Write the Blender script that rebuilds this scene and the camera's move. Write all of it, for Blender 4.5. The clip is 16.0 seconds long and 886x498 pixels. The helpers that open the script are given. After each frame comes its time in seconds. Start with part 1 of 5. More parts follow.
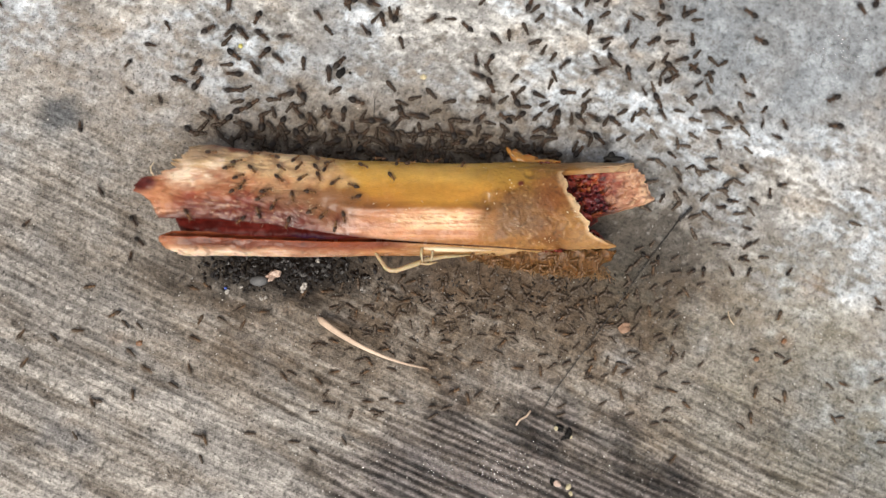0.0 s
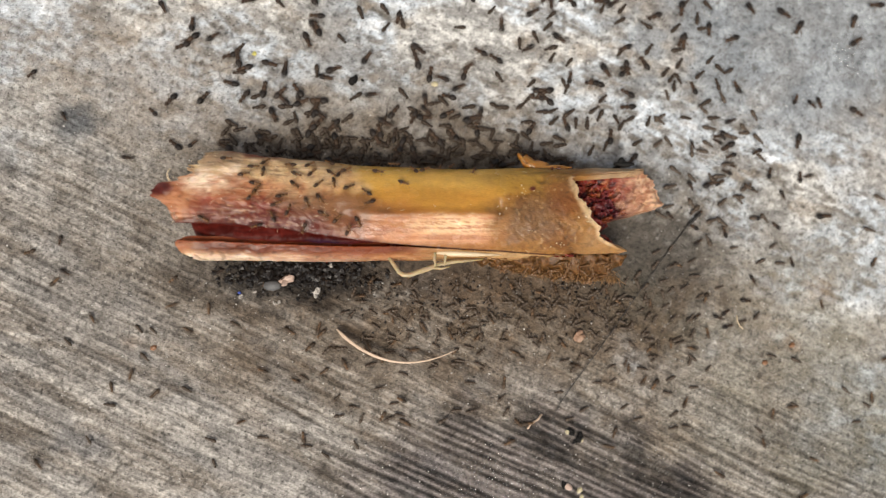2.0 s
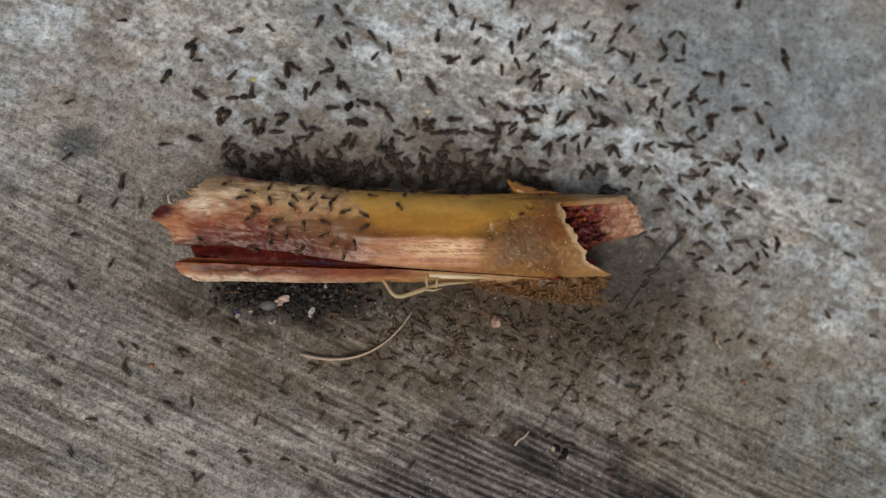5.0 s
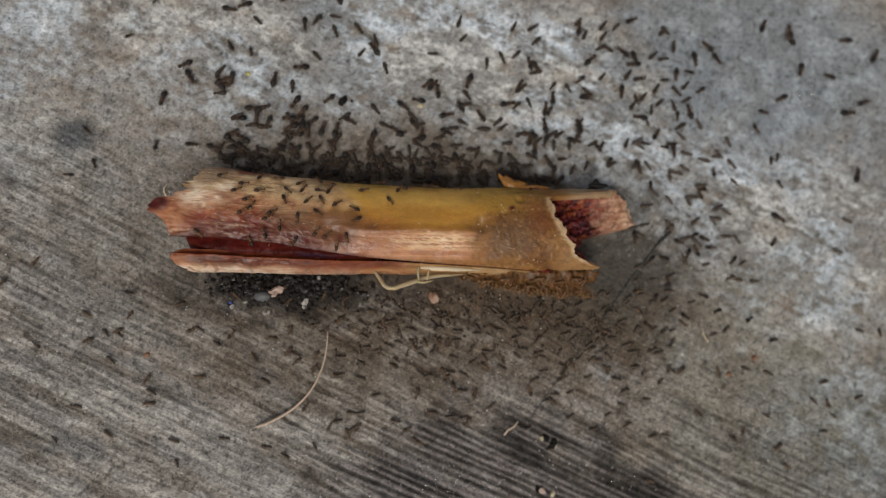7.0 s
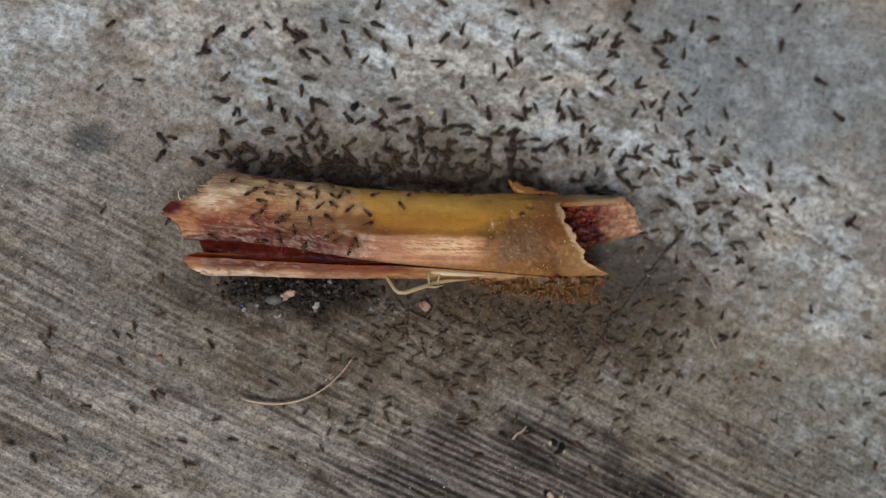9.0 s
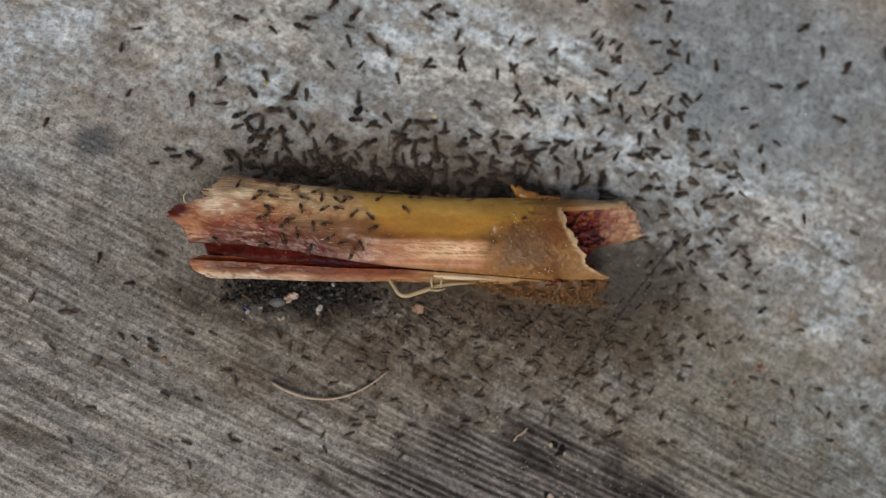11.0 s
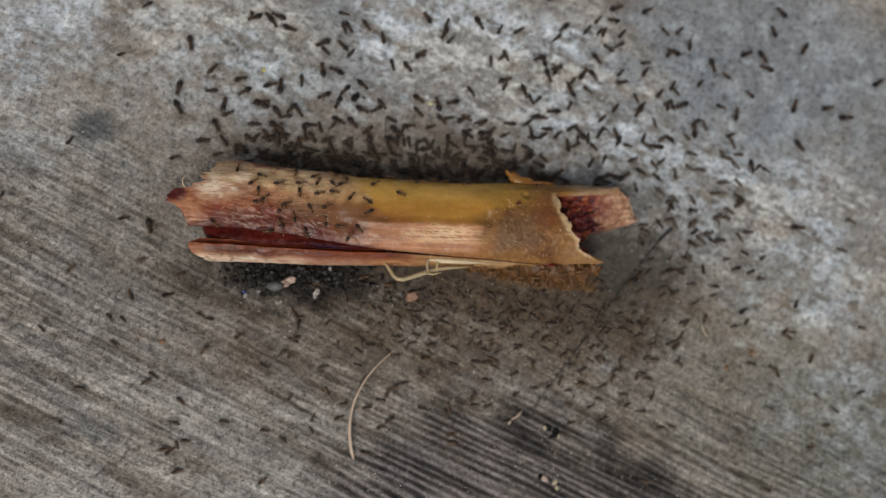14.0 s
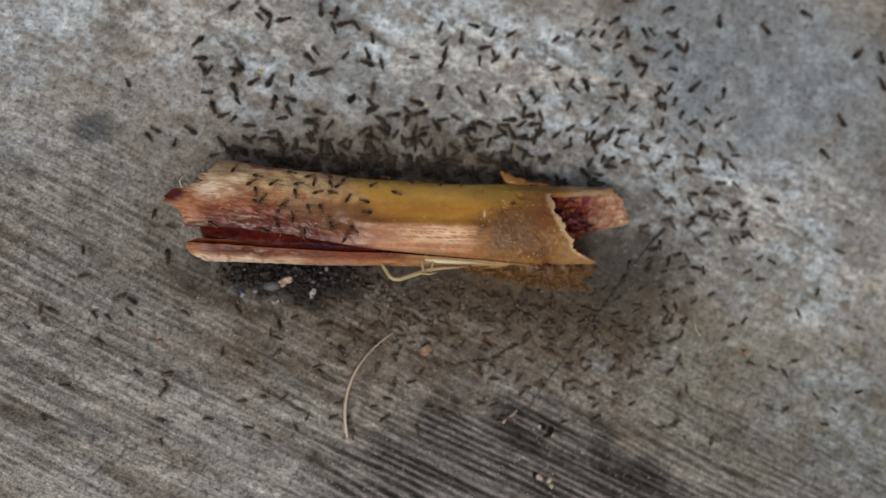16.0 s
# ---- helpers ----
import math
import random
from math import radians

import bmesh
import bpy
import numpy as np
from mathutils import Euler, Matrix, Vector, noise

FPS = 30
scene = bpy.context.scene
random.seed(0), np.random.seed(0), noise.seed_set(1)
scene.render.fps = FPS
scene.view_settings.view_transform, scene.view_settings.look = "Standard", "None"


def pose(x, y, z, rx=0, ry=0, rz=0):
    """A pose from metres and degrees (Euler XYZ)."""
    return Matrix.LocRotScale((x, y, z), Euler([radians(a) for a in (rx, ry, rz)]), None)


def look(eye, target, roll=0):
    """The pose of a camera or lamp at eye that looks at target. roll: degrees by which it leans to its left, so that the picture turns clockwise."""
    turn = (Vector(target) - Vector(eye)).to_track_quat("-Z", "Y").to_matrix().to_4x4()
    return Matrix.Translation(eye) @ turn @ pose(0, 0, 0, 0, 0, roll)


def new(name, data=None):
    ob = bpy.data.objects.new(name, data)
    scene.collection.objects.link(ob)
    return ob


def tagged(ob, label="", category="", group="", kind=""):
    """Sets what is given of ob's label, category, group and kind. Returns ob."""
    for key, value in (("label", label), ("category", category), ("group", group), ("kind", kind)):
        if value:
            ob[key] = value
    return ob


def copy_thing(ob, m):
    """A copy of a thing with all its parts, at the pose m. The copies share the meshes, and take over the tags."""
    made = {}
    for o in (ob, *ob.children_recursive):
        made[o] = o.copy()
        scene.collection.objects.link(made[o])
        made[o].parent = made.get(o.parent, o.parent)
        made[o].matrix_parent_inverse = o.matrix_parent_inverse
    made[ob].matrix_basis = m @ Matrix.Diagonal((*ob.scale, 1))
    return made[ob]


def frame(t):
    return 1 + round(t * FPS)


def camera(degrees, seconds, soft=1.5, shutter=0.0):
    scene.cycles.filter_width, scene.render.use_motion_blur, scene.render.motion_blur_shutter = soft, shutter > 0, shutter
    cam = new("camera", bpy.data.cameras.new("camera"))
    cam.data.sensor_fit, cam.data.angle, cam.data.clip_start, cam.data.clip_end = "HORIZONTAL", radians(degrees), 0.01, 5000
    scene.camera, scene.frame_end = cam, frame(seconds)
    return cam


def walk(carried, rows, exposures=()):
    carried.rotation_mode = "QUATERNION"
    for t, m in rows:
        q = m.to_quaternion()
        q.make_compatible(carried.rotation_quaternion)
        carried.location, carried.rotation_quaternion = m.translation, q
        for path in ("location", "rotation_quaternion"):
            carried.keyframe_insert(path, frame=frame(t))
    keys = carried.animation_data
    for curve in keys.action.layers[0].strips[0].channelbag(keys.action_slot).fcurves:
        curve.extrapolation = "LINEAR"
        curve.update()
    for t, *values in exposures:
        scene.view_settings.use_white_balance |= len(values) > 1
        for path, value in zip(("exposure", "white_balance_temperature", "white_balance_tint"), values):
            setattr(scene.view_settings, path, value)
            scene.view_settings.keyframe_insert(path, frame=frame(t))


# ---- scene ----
# A broken chicken bone on rough concrete, with ants feeding on it. Lengths below are mostly in millimetres (MM).
MM = 0.001
cam = camera(66, 16.0, soft=1.25, shutter=1.0)
# a close-up: the focus lies near the top of the bone
cam.data.dof.use_dof, cam.data.dof.focus_distance, cam.data.dof.aperture_fstop = True, 0.120, 8.2
walk(cam, [
    (0.0, pose(0.00000, 0.00000, 0.12450, 3.60, -4.41, 0.00)),
    (0.5, pose(-0.00022, -0.00088, 0.12467, 3.58, -4.35, 0.08)),
    (1.0, pose(-0.00100, -0.00097, 0.12548, 3.92, -4.46, 0.10)),
    (1.5, pose(-0.00124, -0.00121, 0.12632, 4.31, -4.56, 0.06)),
    (2.0, pose(-0.00279, -0.00081, 0.12543, 4.36, -4.66, -0.08)),
    (2.5, pose(-0.00516, -0.00124, 0.12545, 4.36, -4.75, -0.20)),
    (3.0, pose(-0.00648, 0.00088, 0.12515, 4.68, -5.01, -0.18)),
    (3.5, pose(-0.00491, 0.00099, 0.12931, 4.97, -5.56, -0.12)),
    (4.0, pose(-0.00400, 0.00115, 0.12962, 5.23, -5.72, 0.01)),
    (6.5, pose(-0.00502, 0.00164, 0.13059, 4.56, -6.21, 0.52)),
    (7.0, pose(-0.00339, 0.00076, 0.13189, 4.60, -6.14, 0.59)),
    (7.5, pose(-0.00516, 0.00116, 0.13295, 4.69, -5.87, 0.81)),
    (8.0, pose(-0.00507, -0.00086, 0.13548, 5.10, -5.69, 0.93)),
    (8.5, pose(-0.00463, 0.00102, 0.13371, 4.74, -5.70, 1.00)),
    (9.0, pose(-0.00463, 0.00117, 0.13286, 4.75, -5.81, 0.98)),
    (11.5, pose(-0.00610, 0.00197, 0.13445, 4.64, -6.15, 1.24)),
    (12.0, pose(-0.00540, 0.00025, 0.13486, 4.62, -6.13, 1.27)),
    (12.5, pose(-0.00581, 0.00146, 0.13394, 4.46, -6.19, 1.33)),
    (13.0, pose(-0.00569, 0.00077, 0.13489, 4.43, -6.32, 1.27)),
    (13.5, pose(-0.00575, -0.00066, 0.13454, 4.48, -6.36, 1.27)),
    (14.0, pose(-0.00563, -0.00109, 0.13534, 4.61, -6.33, 1.29)),
    (14.5, pose(-0.00577, -0.00080, 0.13520, 4.74, -6.30, 1.37)),
    (15.0, pose(-0.00493, -0.00069, 0.13728, 4.91, -6.47, 1.28)),
    (15.5, pose(-0.00378, -0.00172, 0.13706, 4.94, -6.42, 1.23)),
    (16.0, pose(-0.00529, -0.00166, 0.13656, 4.84, -6.52, 1.26)),
], exposures=[(0.0, 0.78, 6650, 10), (1.5, 0.77, 6650, 10), (2.0, 0.65, 6800, 10), (2.5, 0.46, 6900, 10), (3.0, 0.08, 7000, 10), (3.5, -0.10, 6680, 10), (4.2, -0.20, 6520, 9), (6.5, -0.21, 6480, 9), (16.0, -0.21, 6360, 9)])

# ---- light: bright overcast daylight ----
world = bpy.data.worlds.new("sky")
scene.world = world
world.use_nodes = True
wn = world.node_tree
sky = wn.nodes.new("ShaderNodeTexSky")
sky.sky_type, sky.sun_disc = "NISHITA", False
sky.sun_elevation, sky.sun_rotation = radians(57), radians(199)
sky.air_density, sky.dust_density = 1.0, 3.0
cloud = wn.nodes.new("ShaderNodeHueSaturation")
cloud.inputs["Saturation"].default_value = 0.35
wn.links.new(sky.outputs[0], cloud.inputs["Color"])
wn.links.new(cloud.outputs[0], wn.nodes["Background"].inputs[0])
wn.nodes["Background"].inputs[1].default_value = 0.1
sun_data = bpy.data.lights.new("sun", "SUN")
sun_data.energy, sun_data.angle, sun_data.color = 1.5, radians(16), (1.0, 0.93, 0.83)
sun = new("sun", sun_data)
sun.matrix_world = look((-0.3, -0.85, 1.4), (0, 0, 0))


# ---- noise on arrays ----
TABLE = np.random.RandomState(7).rand(256, 256)


def vnoise(x, y, seed=0):
    """Smooth value noise, 0 to 1."""
    x, y = np.asarray(x, float) + 17.3 * seed, np.asarray(y, float) + 9.1 * seed
    i, j = np.floor(x).astype(int), np.floor(y).astype(int)
    u, v = x - i, y - j
    u, v = u * u * (3 - 2 * u), v * v * (3 - 2 * v)
    a, b = TABLE[i & 255, j & 255], TABLE[(i + 1) & 255, j & 255]
    c, d = TABLE[i & 255, (j + 1) & 255], TABLE[(i + 1) & 255, (j + 1) & 255]
    return (a * (1 - u) + b * u) * (1 - v) + (c * (1 - u) + d * u) * v


def fbm(x, y, seed=0, octaves=4):
    out, amp, total = 0, 1.0, 0
    for k in range(octaves):
        c, s = math.cos(0.6 + 0.9 * k), math.sin(0.6 + 0.9 * k)
        out = out + amp * vnoise((c * x - s * y) * 2**k, (s * x + c * y) * 2**k, seed + 5 * k)
        total += amp
        amp *= 0.55
    return out / total


def smooth(a, b, x):
    t = np.clip((x - a) / (b - a), 0, 1)
    return t * t * (3 - 2 * t)


def blob(x, y, cx, cy, rx, ry, turn=0.0, edge=0.45, seed=3, rough=0.5, size=5.0):
    """A ragged patch: 1 inside an uneven ellipse, 0 outside."""
    c, s = math.cos(radians(turn)), math.sin(radians(turn))
    u, v = (x - cx) * c + (y - cy) * s, -(x - cx) * s + (y - cy) * c
    d = np.sqrt((u / rx) ** 2 + (v / ry) ** 2) + rough * (fbm(x / size, y / size, seed) - 0.5) * 2
    return 1 - smooth(1 - edge, 1 + edge, d)


def mix(a, b, f):
    f = np.asarray(f)[..., None]
    return a * (1 - f) + np.asarray(b) * f


# ---- materials ----
def material(name, colour=(0.5, 0.5, 0.5), rough=0.6, attribute="", scale=800.0, vary=0.3, bump=0.2, fine=4.0, stretch=(1, 1, 1),
             spec=0.5, subsurface=0.0, rough_attribute="", per_object=0.0, depth=0.0002):
    """Colour or tint attribute, broken up by noise at two scales, with fine relief."""
    m = bpy.data.materials.new(name)
    m.use_nodes = True
    nt = m.node_tree
    n, link = nt.nodes, nt.links.new
    bsdf = n["Principled BSDF"]
    where = n.new("ShaderNodeTexCoord")
    mapping = n.new("ShaderNodeMapping")
    mapping.inputs["Scale"].default_value = stretch
    link(where.outputs["Object"], mapping.inputs[0])
    coarse, grain = n.new("ShaderNodeTexNoise"), n.new("ShaderNodeTexNoise")
    for tex, s in ((coarse, scale), (grain, scale * fine)):
        tex.inputs["Scale"].default_value, tex.inputs["Detail"].default_value = s, 3
        link(mapping.outputs[0], tex.inputs["Vector"])
    both = n.new("ShaderNodeMix")
    both.data_type = "FLOAT"
    both.inputs[0].default_value = 0.5
    link(coarse.outputs[0], both.inputs[2])
    link(grain.outputs[0], both.inputs[3])
    ramp = n.new("ShaderNodeMapRange")
    for k, v in ((1, 0.3), (2, 0.7), (3, 1 - vary), (4, 1 + vary)):
        ramp.inputs[k].default_value = v
    link(both.outputs[0], ramp.inputs[0])
    value = ramp.outputs[0]
    if per_object:
        info, spread, times = n.new("ShaderNodeObjectInfo"), n.new("ShaderNodeMapRange"), n.new("ShaderNodeMath")
        spread.inputs[3].default_value, spread.inputs[4].default_value = 1 - per_object, 1 + per_object
        times.operation = "MULTIPLY"
        link(info.outputs["Random"], spread.inputs[0])
        link(spread.outputs[0], times.inputs[0])
        link(value, times.inputs[1])
        value = times.outputs[0]
    tint = n.new("ShaderNodeMix")
    tint.data_type, tint.blend_type = "RGBA", "MULTIPLY"
    tint.inputs[0].default_value = 1
    if attribute:
        att = n.new("ShaderNodeAttribute")
        att.attribute_name = attribute
        link(att.outputs["Color"], tint.inputs[6])
    else:
        tint.inputs[6].default_value = (*colour, 1)
    link(value, tint.inputs[7])
    link(tint.outputs[2], bsdf.inputs["Base Color"])
    bsdf.inputs["Roughness"].default_value = rough
    bsdf.inputs["Specular IOR Level"].default_value = spec
    if rough_attribute:
        att = n.new("ShaderNodeAttribute")
        att.attribute_name = rough_attribute
        link(att.outputs["Fac"], bsdf.inputs["Roughness"])
    if subsurface:
        bsdf.inputs["Subsurface Weight"].default_value = subsurface
        bsdf.inputs["Subsurface Radius"].default_value = (1.0, 0.5, 0.2)
        bsdf.inputs["Subsurface Scale"].default_value = 0.0012
    if bump:
        relief = n.new("ShaderNodeBump")
        relief.inputs["Strength"].default_value, relief.inputs["Distance"].default_value = bump, depth
        link(both.outputs[0], relief.inputs["Height"])
        link(relief.outputs[0], bsdf.inputs["Normal"])
    return m


def concrete():
    """Tint attribute broken by sand grain, pits and fine streaks along the broom marks."""
    m = bpy.data.materials.new("broomed_concrete")
    m.use_nodes = True
    n, link = m.node_tree.nodes, m.node_tree.links.new
    bsdf = n["Principled BSDF"]
    bsdf.inputs["Specular IOR Level"].default_value = 0.3
    where = n.new("ShaderNodeTexCoord")

    def tex(scale, detail, turn=0.0, stretch=(1, 1, 1)):
        mapping, t = n.new("ShaderNodeMapping"), n.new("ShaderNodeTexNoise")
        mapping.vector_type = "TEXTURE"
        mapping.inputs["Rotation"].default_value = (0, 0, turn)
        mapping.inputs["Scale"].default_value = stretch
        link(where.outputs["Object"], mapping.inputs[0])
        link(mapping.outputs[0], t.inputs["Vector"])
        t.inputs["Scale"].default_value, t.inputs["Detail"].default_value, t.inputs["Roughness"].default_value = scale, detail, 0.65
        return t.outputs[0]

    def ranged(value, a, b, c, d):
        r = n.new("ShaderNodeMapRange")
        r.inputs[1].default_value, r.inputs[2].default_value, r.inputs[3].default_value, r.inputs[4].default_value = a, b, c, d
        link(value, r.inputs[0])
        return r.outputs[0]

    def op(kind, a, b):
        o = n.new("ShaderNodeMath")
        o.operation = kind
        link(a, o.inputs[0])
        link(b, o.inputs[1])
        return o.outputs[0]

    sand, pits, streak = tex(2000, 3), tex(900, 4), tex(1500, 3, RIDGE, (9, 1, 1))
    broom, brushed = n.new("ShaderNodeAttribute"), n.new("ShaderNodeMix")
    broom.attribute_name = "broom"
    brushed.data_type = "FLOAT"
    brushed.inputs[2].default_value = 0.5
    link(broom.outputs["Fac"], brushed.inputs[0])
    link(streak, brushed.inputs[3])
    streak = brushed.outputs[0]
    calm = n.new("ShaderNodeMix")
    calm.data_type = "FLOAT"
    calm.inputs[2].default_value = 0.5
    ease = ranged(broom.outputs["Fac"], 0, 1, 0.45, 1.0)
    link(ease, calm.inputs[0])
    link(sand, calm.inputs[3])
    sand = calm.outputs[0]
    holes = ranged(tex(1700, 2), 0.30, 0.36, 0.35, 1.0)
    mottle = ranged(tex(480, 5), 0.32, 0.68, 0.70, 1.28)
    value = op("MULTIPLY", op("MULTIPLY", ranged(sand, 0.36, 0.64, 0.70, 1.30), ranged(pits, 0.34, 0.48, 0.52, 1.06)), op("MULTIPLY", holes, ranged(streak, 0.35, 0.65, 0.80, 1.21)))
    value = op("MULTIPLY", value, mottle)
    att, tint = n.new("ShaderNodeAttribute"), n.new("ShaderNodeMix")
    att.attribute_name = "tint"
    tint.data_type, tint.blend_type = "RGBA", "MULTIPLY"
    tint.inputs[0].default_value = 1
    link(att.outputs["Color"], tint.inputs[6])
    link(value, tint.inputs[7])
    link(tint.outputs[2], bsdf.inputs["Base Color"])
    gloss = n.new("ShaderNodeAttribute")
    gloss.attribute_name = "gloss"
    link(gloss.outputs["Fac"], bsdf.inputs["Roughness"])
    relief = n.new("ShaderNodeBump")
    relief.inputs["Strength"].default_value, relief.inputs["Distance"].default_value = 0.9, 0.00035
    link(op("ADD", op("ADD", sand, pits), streak), relief.inputs["Height"])
    link(relief.outputs[0], bsdf.inputs["Normal"])
    return m


RIDGE = radians(-26)  # run of the broom marks
CONCRETE = concrete()
BONE = material("bone", attribute="tint", rough_attribute="gloss", scale=900, vary=0.16, bump=0.6, fine=4.5, stretch=(0.6, 1.2, 1.2), subsurface=0.25, depth=0.0002, spec=0.38)
MARROW = material("marrow", attribute="tint", rough=0.4, spec=0.07, scale=900, vary=0.35, bump=0.3)
CLOT = material("clot", attribute="tint", rough=0.25, spec=0.5, scale=1400, vary=0.35, bump=0.8, subsurface=0.1)
GRISTLE = material("gristle", (0.42, 0.33, 0.19), 0.25, scale=900, vary=0.2, subsurface=0.4)
SPLINTER = material("pale_splinter", (0.66, 0.52, 0.34), 0.35, scale=900, vary=0.12, stretch=(0.2, 1, 1))
SKIN = material("amber_skin", (0.34, 0.14, 0.022), 0.3, scale=900, vary=0.3, subsurface=0.4)
FRINGE = material("brown_gristle", (0.23, 0.105, 0.033), 0.35, scale=600, vary=0.65, bump=0.9, subsurface=0.2)
HAIR = material("amber_bristle", (0.23, 0.12, 0.042), 0.4, scale=900, vary=0.3, bump=0)
GASTER = material("ant_gaster", (0.017, 0.012, 0.009), 0.45, scale=3000, vary=0.3, bump=0.1, per_object=0.4, spec=0.25)
ANT = material("ant_body", (0.048, 0.027, 0.015), 0.45, scale=3000, vary=0.3, bump=0.1, per_object=0.4, spec=0.25)
FEEDER_REAR = material("amber_ant_gaster", (0.035, 0.016, 0.007), 0.4, scale=3000, vary=0.3, bump=0.1, per_object=0.4, spec=0.3)
FEEDER = material("amber_ant_body", (0.125, 0.055, 0.017), 0.4, scale=3000, vary=0.3, bump=0.1, per_object=0.4, spec=0.3)
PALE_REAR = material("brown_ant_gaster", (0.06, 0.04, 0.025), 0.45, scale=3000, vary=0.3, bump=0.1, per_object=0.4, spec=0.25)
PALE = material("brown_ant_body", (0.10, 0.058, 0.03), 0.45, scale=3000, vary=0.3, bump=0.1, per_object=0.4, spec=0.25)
SWARM_DARK = material("dark_ant_crowd", (0.042, 0.028, 0.018), 0.45, scale=2500, vary=0.4, bump=0.1, spec=0.25)
SWARM = material("ant_crowd", (0.065, 0.043, 0.026), 0.45, scale=2500, vary=0.4, bump=0.1)
AMBER = material("amber_ants", (0.13, 0.06, 0.018), 0.35, scale=1500, vary=0.5, bump=0.1)
LEG = material("ant_leg", (0.11, 0.07, 0.042), 0.4, scale=3000, vary=0.2, bump=0, per_object=0.3)
STRAW = material("pale_straw", (0.60, 0.45, 0.33), 0.45, scale=1500, vary=0.2, stretch=(0.2, 1, 1))
SOIL = material("black_soil", (0.009, 0.0065, 0.005), 0.28, scale=1500, vary=0.5, bump=0.6, spec=0.36)
def water():
    """Clear water: a sharp reflection over what lies beneath."""
    m = bpy.data.materials.new("water")
    m.use_nodes = True
    n, link = m.node_tree.nodes, m.node_tree.links.new
    n.remove(n["Principled BSDF"])
    clear, shine, edge, both = n.new("ShaderNodeBsdfTransparent"), n.new("ShaderNodeBsdfGlossy"), n.new("ShaderNodeFresnel"), n.new("ShaderNodeMixShader")
    clear.inputs[0].default_value = (0.96, 0.97, 0.98, 1)
    shine.inputs["Roughness"].default_value = 0.06
    edge.inputs["IOR"].default_value = 1.45
    link(edge.outputs[0], both.inputs[0])
    link(clear.outputs[0], both.inputs[1])
    link(shine.outputs[0], both.inputs[2])
    link(both.outputs[0], n["Material Output"].inputs[0])
    return m


WATER = water()
STALK = material("dark_stalk", (0.03, 0.026, 0.022), 0.5, scale=2000, vary=0.3)


def stone(name, colour, rough=0.35, spec=0.4):
    return material(name, colour, rough, scale=900, vary=0.25, bump=0.4, spec=spec)


# ---- mesh helpers ----
def mesh_object(name, verts, faces, mat, parent=None, label="", attributes=None, flat=False):
    """One mesh from vertex and face arrays, in metres."""
    me = bpy.data.meshes.new(name)
    me.from_pydata(np.asarray(verts).tolist(), [], np.asarray(faces).tolist() if isinstance(faces, np.ndarray) else faces)
    if not flat:
        me.polygons.foreach_set("use_smooth", np.ones(len(me.polygons), bool))
    for key, values in (attributes or {}).items():
        values = np.asarray(values, np.float32)
        if values.ndim == 2:
            att = me.color_attributes.new(key, "FLOAT_COLOR", "POINT")
            att.data.foreach_set("color", np.c_[values, np.ones(len(values))].astype(np.float32).ravel())
        else:
            me.attributes.new(key, "FLOAT", "POINT").data.foreach_set("value", values)
    me.materials.append(mat)
    me.update()
    ob = new(name, me)
    ob.parent = parent
    if label:
        tagged(ob, label)
    return ob


def part(name, bm, mat, parent, label=""):
    """Link a bmesh as one mesh object under a thing or part."""
    me = bpy.data.meshes.new(name)
    for f in bm.faces:
        f.smooth = True
    bm.to_mesh(me)
    bm.free()
    me.materials.append(mat)
    ob = new(name, me)
    ob.parent = parent
    if label:
        tagged(ob, label)
    return ob


def grid_faces(nu, nv, wrap=False):
    i, j = np.meshgrid(np.arange(nu - 1), np.arange(nv if wrap else nv - 1), indexing="ij")
    k = (j + 1) % nv
    return np.stack([i * nv + j, (i + 1) * nv + j, (i + 1) * nv + k, i * nv + k], -1).reshape(-1, 4)


def tube(bm, points, radii, sides=6):
    """A tapered tube along points, closed at both ends."""
    points = [Vector(p) for p in points]
    rings = []
    for k, p in enumerate(points):
        ahead = (points[min(k + 1, len(points) - 1)] - points[max(k - 1, 0)]).normalized()
        side = ahead.cross(Vector((0, 0, 1)) if abs(ahead.z) < 0.9 else Vector((1, 0, 0))).normalized()
        up = side.cross(ahead)
        r = radii[k] if isinstance(radii, (list, tuple)) else radii
        rings.append([bm.verts.new(p + r * (math.cos(a) * side + math.sin(a) * up)) for a in (2 * math.pi * s / sides for s in range(sides))])
    for a, b in zip(rings, rings[1:]):
        for s in range(sides):
            bm.faces.new((a[s], a[(s + 1) % sides], b[(s + 1) % sides], b[s]))
    bm.faces.new(rings[0][::-1])
    bm.faces.new(rings[-1])


def ball(bm, centre, size, rings=7, sides=10, point=0.0):
    """An ellipsoid, drawn out towards -x by point."""
    cx, cy, cz = centre
    rows = []
    for i in range(1, rings):
        a = math.pi * i / rings
        w = math.sin(a) * (1 + point * math.cos(a))
        rows.append([bm.verts.new((cx + size[0] * math.cos(a), cy + size[1] * w * math.cos(b), cz + size[2] * w * math.sin(b)))
                     for b in (2 * math.pi * s / sides for s in range(sides))])
    top, end = bm.verts.new((cx + size[0], cy, cz)), bm.verts.new((cx - size[0], cy, cz))
    for s in range(sides):
        k = (s + 1) % sides
        bm.faces.new((top, rows[0][k], rows[0][s]))
        bm.faces.new((end, rows[-1][s], rows[-1][k]))
        for a, b in zip(rows, rows[1:]):
            bm.faces.new((a[s], a[k], b[k], b[s]))


